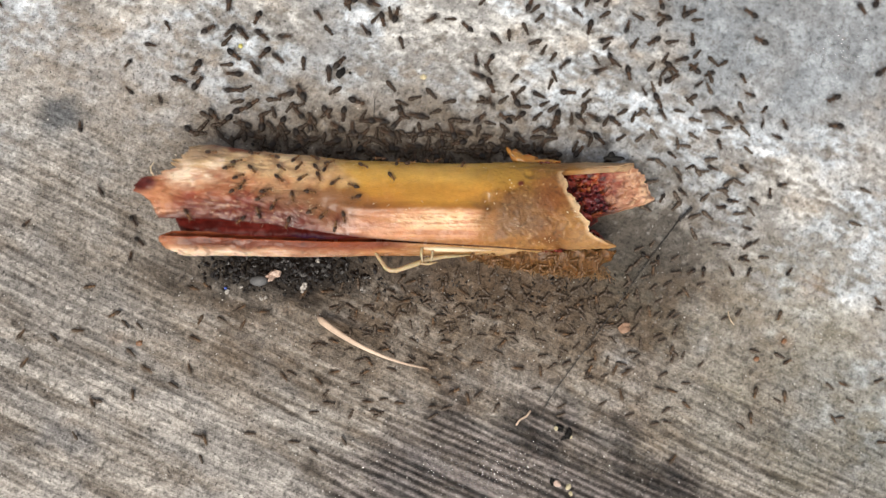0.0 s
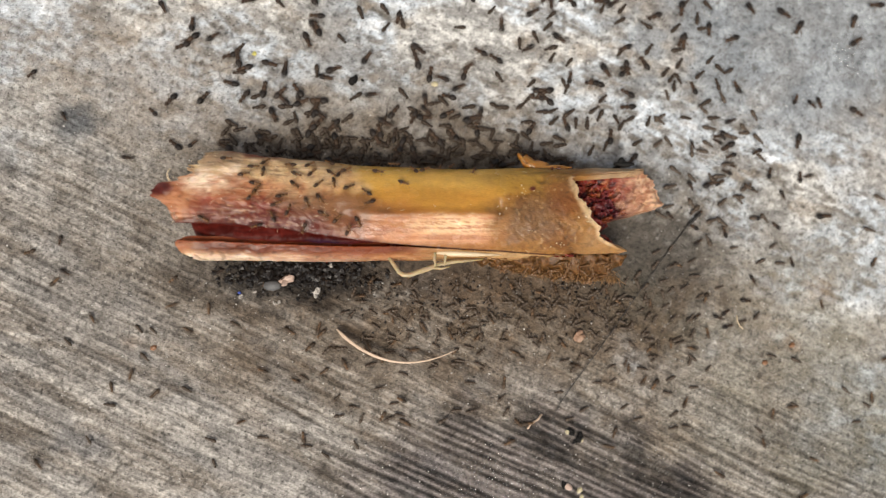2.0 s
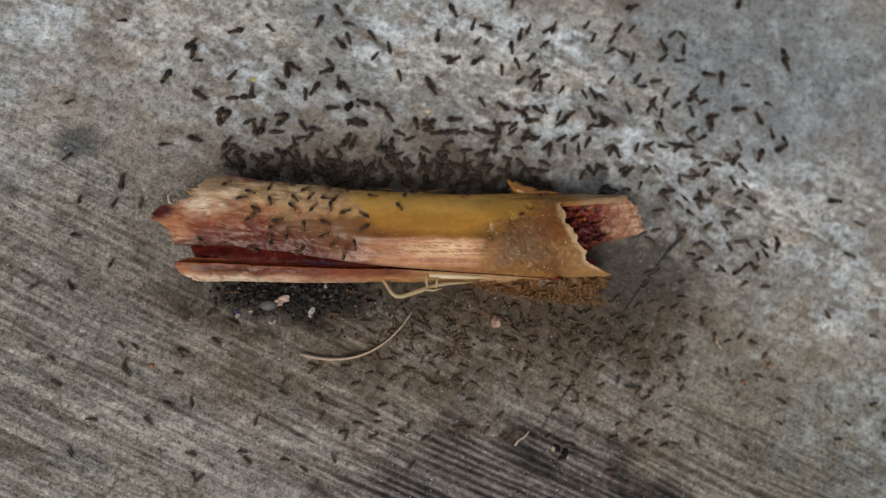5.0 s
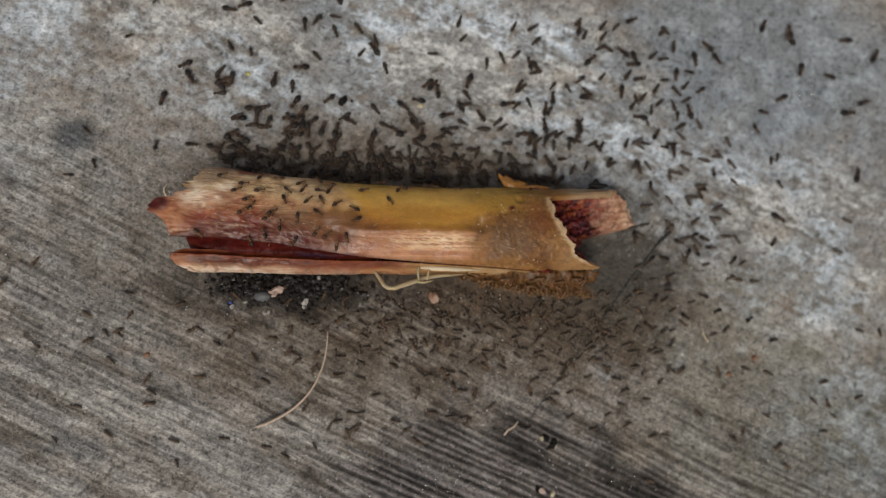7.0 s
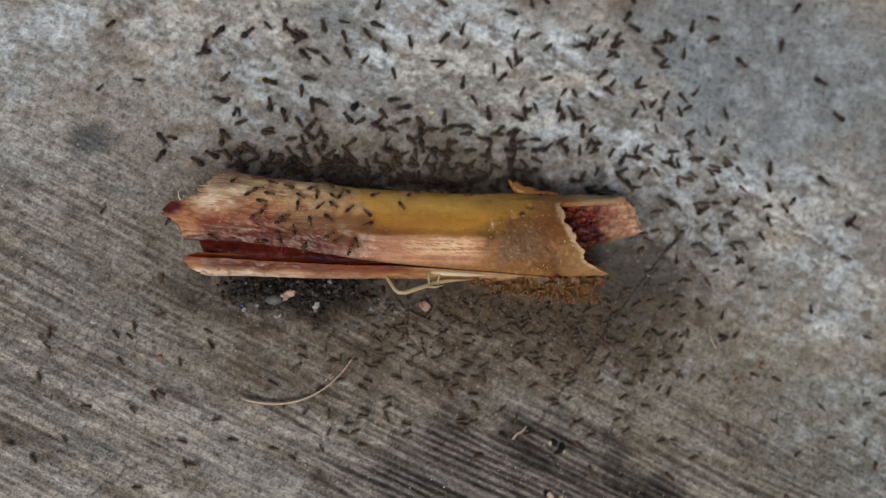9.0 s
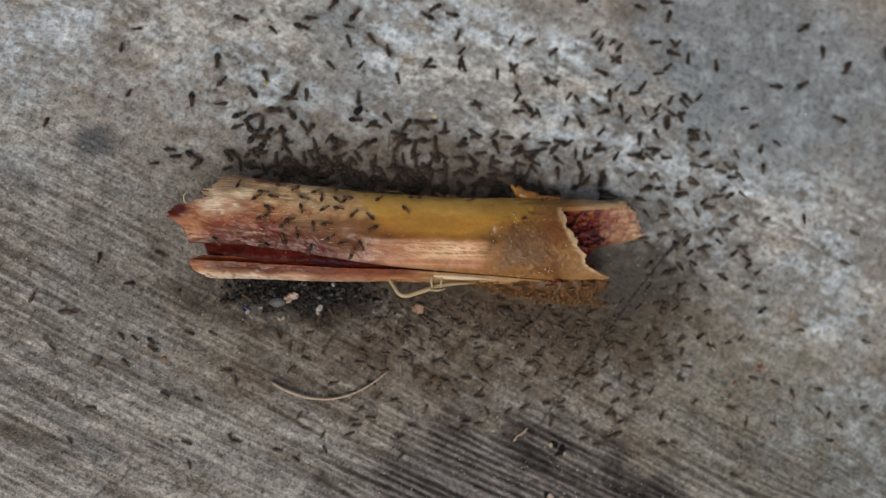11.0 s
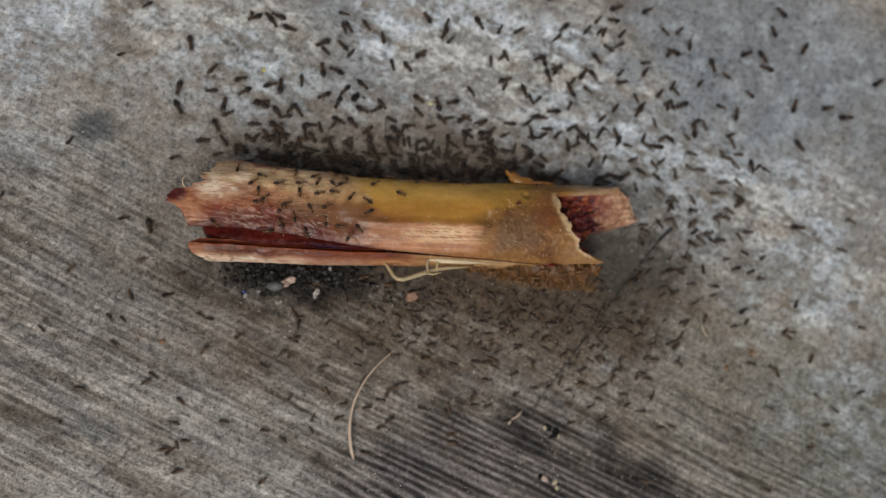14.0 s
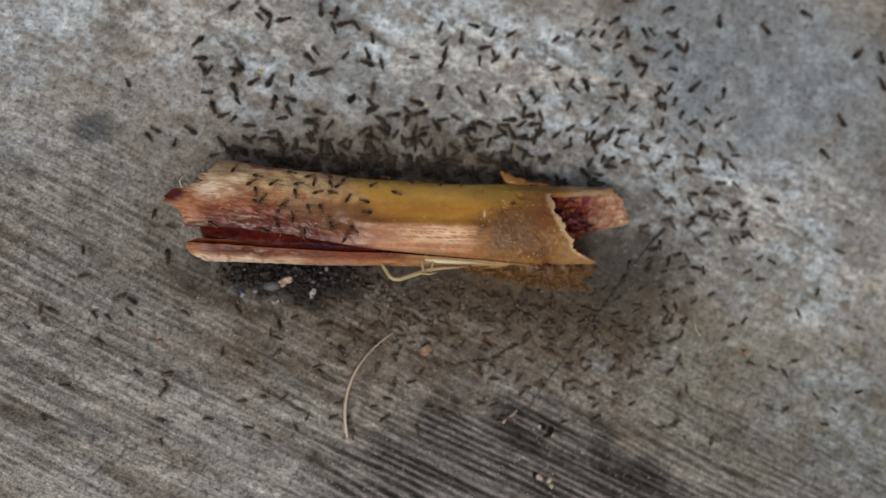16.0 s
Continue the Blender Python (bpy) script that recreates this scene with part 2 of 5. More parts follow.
def lump(bm, centre, size, seed, rough=0.35, turn=0.0, level=2):
    """An angular pebble or crumb."""
    made = bmesh.ops.create_icosphere(bm, subdivisions=level, radius=1.0)["verts"]
    c, s = math.cos(turn), math.sin(turn)
    for v in made:
        d = 1 + rough * (noise.noise(v.co * 1.3 + Vector((seed, 2 * seed, -seed))) + 0.5 * noise.noise(v.co * 3.1 + Vector((-seed, seed, seed))))
        x, y, z = v.co.x * size[0] * d, v.co.y * size[1] * d, v.co.z * size[2] * d
        v.co = Vector((centre[0] + c * x - s * y, centre[1] + s * x + c * y, centre[2] + z))


# ---- the concrete ----


def broom_marks(x, y):
    """Along and across the broom marks, and their profile from 0 (furrow) to 1 (crest)."""
    u, v = x * math.cos(RIDGE) + y * math.sin(RIDGE), -x * math.sin(RIDGE) + y * math.cos(RIDGE)
    v = v + 1.2 * (fbm(u / 40, v / 25, 2, 2) - 0.5)
    wave = v / 1.5 + 2.4 * (fbm(u / 45, v / 5, 14, 3) - 0.5)
    crest = (0.5 + 0.5 * np.cos(2 * math.pi * wave)) ** 1.6
    crest = crest * (0.35 + 0.9 * vnoise(u / 14, v / 1.9, 17))
    firm = smooth(-16, -30, y) * smooth(-30, 0, x)
    return u, v, np.clip((0.20 + 0.18 * firm) * crest + 0.12 * (1 - firm) + 0.3 * vnoise(u / 26, v / 1.9, 18) + 0.26 * vnoise(u / 12, v / 0.9, 11) + 0.14 * vnoise(u / 5, v / 0.45, 12), 0, 1)


def worn_away(x, y):
    """How far the broom marks still stand: 1 in the lower part, 0 where trowelled smooth."""
    return smooth(29, -10, y + 0.36 * (x - 10) + 18 * (fbm(x / 25, y / 25, 4, 2) - 0.5))


def ground_height(x, y):
    """Height of the concrete in mm: broom ridges, worn smooth towards the upper corner, and grit."""
    u, v, ridge = broom_marks(x, y)
    strong = (0.15 + 0.85 * worn_away(x, y)) * (1 - 0.35 * smooth(45, 80, x))
    grit = fbm(x / 1.6, y / 1.6, 21, 3) - 0.5
    return 0.62 * strong * (ridge - 0.85) + 0.26 * grit + 0.5 * (fbm(x / 22, y / 22, 23, 2) - 0.5)


def axis(a, b, step, far):
    inner = np.arange(a, b + step / 2, step)
    outer = np.cumsum(step * 1.6 ** np.arange(1, 60))
    outer = outer[outer < far]
    return np.r_[(a - outer)[::-1], inner, b + outer]


def build_ground():
    xs, ys = axis(-86, 118, 0.28, 6e7), axis(-46, 78, 0.28, 6e7)
    x, y = np.meshgrid(xs, ys, indexing="ij")
    near = smooth(400, 140, np.hypot(x, y))
    cx, cy = np.clip(x, -500, 500), np.clip(y, -500, 500)
    z = ground_height(cx, cy) * near
    u, v, lines = broom_marks(cx, cy)
    thin = (1 - np.abs(2 * vnoise(u / 40, v / 2.6, 16) - 1)) ** 5
    worn = worn_away(cx, cy)
    mottle = smooth(0.34, 0.66, 0.45 * fbm(cx / 12, cy / 12, 31) + 0.35 * fbm(u / 6, v / 2.2, 32) + 0.2 * fbm(cx / 1.5, cy / 1.5, 33))
    colour = mix(np.full(x.shape + (3,), 1.0) * (0.19, 0.16, 0.13), (0.36, 0.32, 0.275), mottle)
    colour = mix(colour, (0.37, 0.355, 0.335), 0.6 * smooth(0.5, 0.66, fbm(u / 16, v / 5, 34)))
    # paler streaks on the crests, darker brown in the furrows of the broom marks
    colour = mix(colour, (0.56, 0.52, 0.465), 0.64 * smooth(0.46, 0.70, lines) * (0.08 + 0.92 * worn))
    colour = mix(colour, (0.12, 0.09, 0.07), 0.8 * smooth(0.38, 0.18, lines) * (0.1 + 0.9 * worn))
    colour = mix(colour, (0.62, 0.58, 0.52), 0.75 * smooth(0.7, 1.0, thin) * worn * smooth(0.4, 0.55, fbm(u / 9, v / 1.8, 35)))
    score = (1 - np.abs(2 * vnoise(u / 55, v / 3.6, 19) - 1)) ** 6
    colour = mix(colour, (0.12, 0.095, 0.07), 0.6 * smooth(0.7, 1.0, score) * worn * smooth(0.42, 0.55, fbm(u / 10, v / 2.5, 29)))
    # whitish laitance across the upper part
    pale = blob(cx, cy, 12, 53, 38, 17, -24, 0.6, 41, 0.9, 9) + blob(cx, cy, 72, 20, 36, 14, -20, 0.7, 42, 0.9, 8) + blob(cx, cy, 34, 39, 22, 12, -24, 0.6, 48, 0.9, 7)
    pale = pale + 1.0 * blob(cx, cy, -45, 54, 36, 15, -20, 0.6, 43, 0.9, 9) + 1.0 * blob(cx, cy, -72, 52, 30, 20, -26, 0.9, 26, 0.9, 8) + 0.6 * blob(cx, cy, 49, -8, 9, 5, 10, 0.6, 44, 0.8, 4)
    pale = pale + 0.6 * blob(cx, cy, 95, -30, 14, 14, 0, 0.6, 45, 0.9, 5) + 0.5 * blob(cx, cy, 84, -10, 18, 9, -20, 0.9, 25, 0.9, 5)
    pale = np.clip(pale, 0, 1)
    pale = pale * (0.72 + 0.28 * smooth(-50, 0, cx))
    flake = 0.28 * fbm(cx / 4.5, cy / 3.2, 46) + 0.24 * fbm(u / 10, v / 2.4, 47) + 0.22 * fbm(u / 4, v / 0.9, 24) + 0.26 * fbm(cx / 1.3, cy / 1.0, 49, 3)
    laitance = mix(np.ones(x.shape + (3,)) * (0.65, 0.635, 0.595), (0.59, 0.645, 0.69), smooth(0.42, 0.58, fbm(cx / 16, cy / 11, 37)))
    colour = mix(colour, (0.30, 0.305, 0.30), 0.6 * pale)
    colour = mix(colour, laitance, 0.95 * pale * smooth(0.40, 0.57, flake))
    colour = mix(colour, (0.76, 0.765, 0.76), 0.7 * pale * smooth(0.55, 0.66, flake))
    # dark and brown scuffs in it
    scuff = 0.6 * fbm(cx / 2.6 + cy / 6, cy / 1.5, 38, 3) + 0.4 * fbm(u / 3, v / 0.8, 39, 3)
    colour = mix(colour, (0.15, 0.13, 0.105), 0.75 * smooth(0.44, 0.33, scuff) * (0.2 + 0.8 * pale))
    colour = mix(colour, (0.30, 0.23, 0.16), 0.4 * pale * smooth(0.56, 0.68, fbm(cx / 5, cy / 3.5, 40)))
    # darker, mottled brown about the bone, olive film, grey damp patches
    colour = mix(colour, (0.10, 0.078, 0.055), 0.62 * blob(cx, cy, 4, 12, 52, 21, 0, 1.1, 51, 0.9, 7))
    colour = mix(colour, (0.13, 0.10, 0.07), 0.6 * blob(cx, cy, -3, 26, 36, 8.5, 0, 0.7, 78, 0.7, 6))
    blotch = smooth(0.42, 0.62, 0.5 * fbm(cx / 2.2, cy / 1.6, 67) + 0.5 * fbm(cx / 0.8, cy / 0.7, 68, 2))
    colour = mix(colour, (0.085, 0.062, 0.042), 0.6 * blotch * blob(cx, cy, -3, 25.5, 35, 8, 0, 0.6, 69, 0.7, 5))
    colour = mix(colour, (0.06, 0.042, 0.028), 0.7 * blotch * blob(cx, cy, 18, 1, 32, 9, -5, 0.7, 70, 0.8, 5))
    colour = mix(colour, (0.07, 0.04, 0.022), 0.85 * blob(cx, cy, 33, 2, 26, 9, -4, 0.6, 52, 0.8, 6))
    # bone's shade at its open end, painted dark into the concrete
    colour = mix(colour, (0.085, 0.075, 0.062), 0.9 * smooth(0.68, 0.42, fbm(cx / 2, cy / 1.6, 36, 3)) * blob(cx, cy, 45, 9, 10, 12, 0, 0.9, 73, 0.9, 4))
    colour = mix(colour, (0.20, 0.195, 0.13), 0.42 * blob(cx, cy, 82, -18, 30, 18, -26, 1.2, 53, 0.9, 9))
    colour = mix(colour, (0.25, 0.20, 0.15), 0.5 * blob(cx, cy, -48, 36, 22, 9, -26, 0.7, 54, 0.8, 7))
    colour = mix(colour, (0.10, 0.106, 0.112), 0.85 * blob(cx, cy, -59.5, 31.5, 4.0, 3.2, 0, 0.6, 55, 0.6, 2.5))
    colour = mix(colour, (0.15, 0.15, 0.155), 0.6 * blob(cx, cy, -55, -26, 5.5, 2.6, -26, 0.5, 56, 0.6, 3))
    colour = mix(colour, (0.20, 0.20, 0.195), 0.7 * blob(cx, cy, -15, 57, 6, 6, 0, 0.5, 57, 0.6, 4))
    colour = mix(colour, (0.24, 0.235, 0.225), 0.7 * blob(cx, cy, -10, 45, 5, 3.5, 0, 0.5, 58, 0.6, 4))
    for sx, sy, r in ((80, 0.7, 3.2), (74, -9, 2.0), (-48, -8, 1.5), (70, 52, 2)):
        colour = mix(colour, (0.24, 0.14, 0.08), 0.35 * blob(cx, cy, sx, sy, r, r * 0.7, -26, 0.6, 59, 0.8, 2))
    colour = mix(colour, (0.20, 0.14, 0.085), 0.36 * blob(cx, cy, 20, -9, 44, 14, -4, 1.2, 76, 0.9, 8))
    colour = mix(colour, (0.27, 0.295, 0.315), 0.75 * smooth(0.62, 0.42, fbm(cx / 7, cy / 5, 80)) * blob(cx, cy, 68, 45, 32, 13, -20, 0.7, 79, 0.7, 9))
    damp = blob(cx, cy, 81, 54, 30, 17, -20, 0.5, 61, 0.5, 10)
    colour = mix(colour, (0.215, 0.235, 0.25), 0.8 * damp)
    colour = mix(colour, (0.42, 0.45, 0.47), 0.45 * damp * smooth(0.5, 0.62, fbm(cx / 4, cy / 4, 74)))
    crackle = (1 - np.abs(2 * fbm(cx / 6, cy / 6, 75, 3) - 1)) ** 14
    colour = mix(colour, (0.16, 0.155, 0.15), 0.55 * smooth(0.6, 1, crackle) * (1 - worn))
    colour = mix(colour, (0.13, 0.085, 0.05), 0.5 * smooth(0.47, 0.62, fbm(cx / 5, cy / 4, 28, 3)) * blob(cx, cy, 24, -5, 46, 15, -6, 1.3, 27, 0.9, 8))
    wet = blob(cx, cy, 24, -43, 36, 21, -3, 0.28, 62, 0.5, 6)
    soak = wet * (0.72 + 0.28 * smooth(0.36, 0.56, 0.6 * fbm(cx / 5, cy / 3.5, 130) + 0.4 * fbm(u / 4, v / 0.9, 148)))
    colour = mix(colour, mix(colour * (0.05, 0.046, 0.047), colour * (0.56, 0.53, 0.56), smooth(0.28, 0.62, lines)), 0.95 * soak)
    wet_small = blob(cx, cy, 87, 46, 7, 4.5, 40, 0.5, 63, 0.7, 3)
    # crumb brown and shade under the lip painted in, then shade at the right end
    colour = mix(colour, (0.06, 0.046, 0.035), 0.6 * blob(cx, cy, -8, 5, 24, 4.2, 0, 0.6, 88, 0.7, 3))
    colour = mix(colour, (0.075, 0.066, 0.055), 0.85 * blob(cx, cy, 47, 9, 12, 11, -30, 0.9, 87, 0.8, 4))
    soil = blob(cx, cy, -19.5, 4, 16, 5.5, -4, 0.5, 64, 0.7, 3)
    colour = mix(colour, (0.022, 0.017, 0.013), 0.9 * soil)
    # grit specks
    speck = 0.5 * vnoise(cx / 0.9 + cy / 2.1, cy / 0.8, 71) + 0.5 * vnoise(cx / 0.6, cy / 0.7 - cx / 1.7, 72)
    colour = mix(colour, (0.55, 0.53, 0.49), 0.5 * smooth(0.76, 0.9, speck) * (0.4 + 0.6 * pale))
    colour = mix(colour, (0.09, 0.075, 0.06), 0.6 * smooth(0.27, 0.14, speck))
    film = np.clip(wet * smooth(0.5, 0.62, fbm(cx / 1.6, cy / 1.1, 66, 2)) + wet_small * smooth(0.45, 0.6, fbm(cx / 1.2, cy / 1.2, 77, 2)), 0, 1)
    gloss = 0.9 - 0.2 * damp - 0.4 * film
    # crests paler and furrows darker once more, over every patch
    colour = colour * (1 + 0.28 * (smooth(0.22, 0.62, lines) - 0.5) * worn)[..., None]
    colour = colour * ((1 - 0.29 * worn) * (1 - 0.14 * smooth(50, 80, cx) * smooth(0, -20, cy)))[..., None]
    far = smooth(110, 260, np.hypot(x, y))
    colour, gloss, worn = mix(colour, (0.30, 0.28, 0.255), far), mix(gloss[..., None], (0.9,), far)[..., 0], worn * (1 - far) + 0.6 * far
    pts = np.stack([x, y, z], -1).reshape(-1, 3) * MM
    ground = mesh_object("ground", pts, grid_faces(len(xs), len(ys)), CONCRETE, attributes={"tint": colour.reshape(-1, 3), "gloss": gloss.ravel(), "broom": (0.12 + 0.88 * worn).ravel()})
    tagged(ground, "rough grey broom-finished concrete with damp dark patches and stains", "ground", kind="structure")


build_ground()


# ---- the bone ----
def lerp(x, xp, fp):
    return np.interp(x, xp, fp)


def bone_axis(x):
    """Centre y, centre z, half width and half height of the bone at x, in mm."""
    cy = lerp(x, [-42, -30, -22, -8, 11, 25, 36, 46], [15.7, 15.6, 15.0, 14.45, 14.4, 14.65, 15.0, 15.0])
    a = lerp(x, [-42, -30, -22, -8, 11, 25, 36, 46], [10.0, 9.9, 9.4, 8.7, 8.55, 8.8, 8.6, 8.4])
    b = lerp(x, [-42, -30, -10, 20, 46], [5.6, 5.8, 5.9, 5.8, 5.3])
    raised = lerp(x, [-42, -10, 46], [1.0, 0.2, 0.0])
    return cy, b + 0.1 + raised, a, b


def crack(x):
    """Angle of the long split in degrees, and its half width in degrees."""
    return lerp(x, [-40, -20, -8, 0, 17, 27, 46], [-31, -33, -40, -43, -53, -62, -68]), lerp(x, [-40, -30, -20, -8, 0, 10, 27, 46], [10, 10, 9.5, 5.0, 1.3, 0.5, 0.35, 0.05])


LEFT_END = ([-100, -72, -55, -43, -36, -26, -19, -10, 0, 6, 12, 16, 18, 27, 50, 70, 90, 130, 180, 220, 260], [-33.5, -35.2, -37, -37.4, -35.2, -35.5, -37.5, -38.3, -40.2, -41, -40.6, -39.6, -36.5, -35.5, -33.7, -32.5, -32, -32, -31.5, -32, -33])
RIGHT_END = ([-100, -80, -68, -58, -46, -34, -21, -1, 15, 37, 44, 52, 62, 75, 90, 121, 151, 168, 175, 181, 187, 203, 212, 222, 240, 260], [33, 35, 38, 38.9, 36, 34, 33.6, 31.2, 30.1, 29.4, 29.8, 36, 41, 42.5, 43.5, 45.1, 47.4, 47.8, 46.3, 42.5, 38, 36.4, 39.0, 39.6, 36, 33])


def bone_surface(x, theta, inset=0.0):
    """A point of the bone's wall, in mm, at the angle theta in degrees (0 is up, 90 away)."""
    cy, cz, a, b = bone_axis(x)
    th = np.radians(theta)
    s, c = np.sin(th), np.cos(th)
    flat = 1 + 0.05 * np.cos(2 * th)
    return cy + (a - inset) * s * flat, cz + (b - inset) * c


def bone_relief(x, theta):
    """Raised and sunk detail of the wall, in mm."""
    fibrous = smooth(-8, -20, x) * smooth(100, 60, np.abs(theta)) + 0.4 * smooth(-2, -12, theta) * smooth(18, 8, x)
    out = fibrous * (0.2 * (fbm(x / 2.5, theta / 1.6, 81, 3) - 0.5) + 0.6 * (fbm(x / 2.2, theta / 12, 85, 4) - 0.5))
    out = out + smooth(12, 22, x) * (0.5 * (fbm(x / 3.2, theta / 18, 82, 3) - 0.5) + 0.16 * (fbm(x / 0.45, theta / 3.2, 86, 2) - 0.5))
    out = out + 0.5 * (fbm(x / 12, theta / 40, 83, 2) - 0.5)
    ridge = -4 + 6 * (fbm(x / 8, x * 0, 84, 2) - 0.5)
    out = out + 0.35 * smooth(8, 0, np.abs(theta - ridge)) * smooth(-14, -4, x) * smooth(20, 12, x)
    dents = np.zeros_like(x)
    for dx, dt, r in ((16.2, 8, 1.0), (20.5, 20, 0.9), (23.5, 38, 0.7), (16.5, 1, 0.8), (-11, -4, 1.4), (-9, -8, 1.0), (-24, 20, 1.2)):
        dents = dents - 0.5 * np.exp(-(((x - dx) / r) ** 2 + ((theta - dt) / (7 * r)) ** 2))
    return out + dents


def bone_colour(x, y, theta):
    """Natural and stained colours of the wall, and one painted sheen."""
    warp = 1.6 * (fbm(x / 7, y / 5, 90, 2) - 0.5)
    fibre = 0.55 * fbm(x / 3.5, (y + warp) / 0.28, 91, 3) + 0.45 * fbm(x / 2.2, y / 1.1, 89, 3)
    patch = fbm(x / 3.5, y / 2.2, 92, 4)
    fleck = fbm(x / 0.9, y / 0.7, 106, 2)
    one = np.ones(x.shape + (3,))
    thread = fbm(x / 6, (y + 0.3 * warp) / 0.16, 116, 3)
    c = one * (0.36, 0.185, 0.055)
    c = mix(c, mix(one * (0.54, 0.33, 0.07), (0.68, 0.49, 0.13), smooth(14, 34, theta + 20 * (patch - 0.5))), smooth(-17, -8, x + 4 * (patch - 0.5)) * smooth(32, 22, x + 8 * (patch - 0.5)) * smooth(-6, 4, theta))
    c = mix(c, (0.32, 0.13, 0.035), 0.5 * blob(x, y, -6, 14.2, 8, 1.7, 0, 0.5, 107, 0.6, 3))
    c = mix(c, mix(one * (0.56, 0.41, 0.24), (0.78, 0.64, 0.46), smooth(0.4, 0.62, 0.5 * thread + 0.5 * fibre)), smooth(-6, -14, x + 8 * (patch - 0.5)) * smooth(14, 30, theta + 10 * (patch - 0.5)))
    band = smooth(-3, -8, theta + 6 * (patch - 0.5)) * smooth(-13, -7, x + 4 * (patch - 0.5)) * smooth(17, 13, x + 4 * (patch - 0.5)) * smooth(-44, -36, theta)
    c = mix(c, mix(mix(one * (0.48, 0.25, 0.14), (0.64, 0.40, 0.24), smooth(0.3, 0.7, thread)), (0.52, 0.27, 0.16), 0.5 * smooth(6, -6, x)), band)
    # pale fibrous streak, with the wet band's sheen painted into its colour
    c = mix(c, (0.86, 0.70, 0.48), 0.9 * blob(x, y, 9, 12.0, 7, 1.5, 0, 0.5, 93, 0.5, 2) * smooth(0.3, 0.55, thread))
    # bloodstained, fibrous broken end
    stained = smooth(-8, -18, x + 9 * (patch - 0.5)) * smooth(34, 18, theta + 16 * (patch - 0.5))
    strand = smooth(0.5, 0.68, 0.35 * fibre + 0.65 * fbm(x / 4.5, (y + 0.5 * warp) / 0.13, 118, 3))
    raw = mix(one * (0.36, 0.10, 0.045), (0.58, 0.31, 0.17), smooth(0.3, 0.65, patch))
    c = mix(c, raw, stained)
    c = mix(c, (0.18, 0.09, 0.05), 0.9 * blob(x, y, -16, 14.4, 9.5, 3.6, 4, 0.8, 110, 0.9, 2.5))
    c = mix(c, (0.42, 0.29, 0.18), 0.3 * blob(x, y, -15, 14.2, 7, 3.0, 0, 0.9, 119, 1.2, 1.6))
    c = mix(c, (0.22, 0.03, 0.02), 0.9 * blob(x, y, -28, 14.8, 7.5, 3.3, -8, 0.9, 94, 1.0, 3.0) * (0.55 + 0.45 * smooth(0.62, 0.42, patch)))
    c = mix(c, (0.12, 0.016, 0.012), 0.92 * blob(x, y, -22, 12.2, 13, 1.9, -5, 0.8, 108, 0.8, 2.5))
    c = mix(c, (0.84, 0.68, 0.52), 0.6 * strand * stained * smooth(-14, -24, x) * (0.35 + 0.65 * smooth(0.42, 0.58, fbm(x / 5, y / 2.4, 120))))
    c = mix(c, (0.80, 0.68, 0.46), 0.9 * blob(x, y, -19, 20.4, 9, 2.6, -4, 0.7, 98, 0.8, 2.6) * (0.7 + 0.3 * strand))
    c = mix(c, (0.92, 0.83, 0.70), 0.95 * blob(x, y, -32.5, 19.3, 4.5, 2.2, 8, 0.6, 95, 1.0, 1.8) * (0.5 + 0.5 * smooth(0.35, 0.55, fibre)))
    c = mix(c, (0.46, 0.39, 0.30), 0.85 * blob(x, y, -31, 23.4, 4.5, 1.9, 0, 0.6, 112, 0.7, 2.2))
    c = mix(c, (0.66, 0.36, 0.20), 0.7 * blob(x, y, -38.5, 15.2, 2.5, 2.6, 0, 0.6, 109, 0.9, 2.0) * (0.6 + 0.4 * (1 - strand)))
    c = mix(c, (0.24, 0.045, 0.025), 0.9 * blob(x, y, -24.5, 24.2, 4.5, 0.9, -6, 0.5, 96, 0.7, 1.6))
    c = mix(c, (0.11, 0.015, 0.009), blob(x, y, -40.0, 17.6, 2.4, 1.5, 0, 0.5, 97, 0.5, 1.5))
    c = mix(c, (0.20, 0.10, 0.05), 0.5 * smooth(0.55, 0.72, fbm(x / 1.0, y / 0.8, 122, 3)) * smooth(-4, -14, x) * smooth(-36, -20, x))
    c = mix(c, (0.86, 0.70, 0.40), 0.7 * blob(x, y, -7.2, 18.1, 1.6, 0.7, 10, 0.7, 123, 0.6, 1))
    # dull gristly end
    dull = smooth(14, 20, x - 7 * smooth(12, 30, theta) + 6 * (patch - 0.5))
    c = mix(c, mix(one * (0.20, 0.095, 0.02), (0.36, 0.215, 0.07), smooth(0.3, 0.7, patch)), dull)
    c = mix(c, (0.18, 0.115, 0.06), 0.75 * blob(x, y, 21.5, 13.6, 5.5, 3, 0, 0.6, 99, 0.8, 2.2))
    c = mix(c, (0.30, 0.20, 0.03), 0.7 * blob(x, y, 21, 20, 6, 2.6, 0, 0.6, 100, 0.7, 3))
    c = mix(c, (0.24, 0.10, 0.035), 0.6 * blob(x, y, 27, 17, 2.5, 4, 0, 0.6, 115, 0.8, 2))
    c = mix(c, (0.44, 0.30, 0.14), 0.8 * smooth(28, 33, x + 3 * (patch - 0.5)) * smooth(-16, -36, theta))
    c = mix(c, (0.74, 0.64, 0.45), 0.85 * smooth(1.3 * (0.3 + 1.2 * patch), 0.2, lerp(theta, *RIGHT_END) - x) * smooth(60, 40, np.abs(theta)))
    c = mix(c, mix(one * (0.30, 0.13, 0.075), (0.50, 0.30, 0.19), patch), 0.9 * smooth(100, 130, np.abs(theta)) * smooth(32, 36, x))
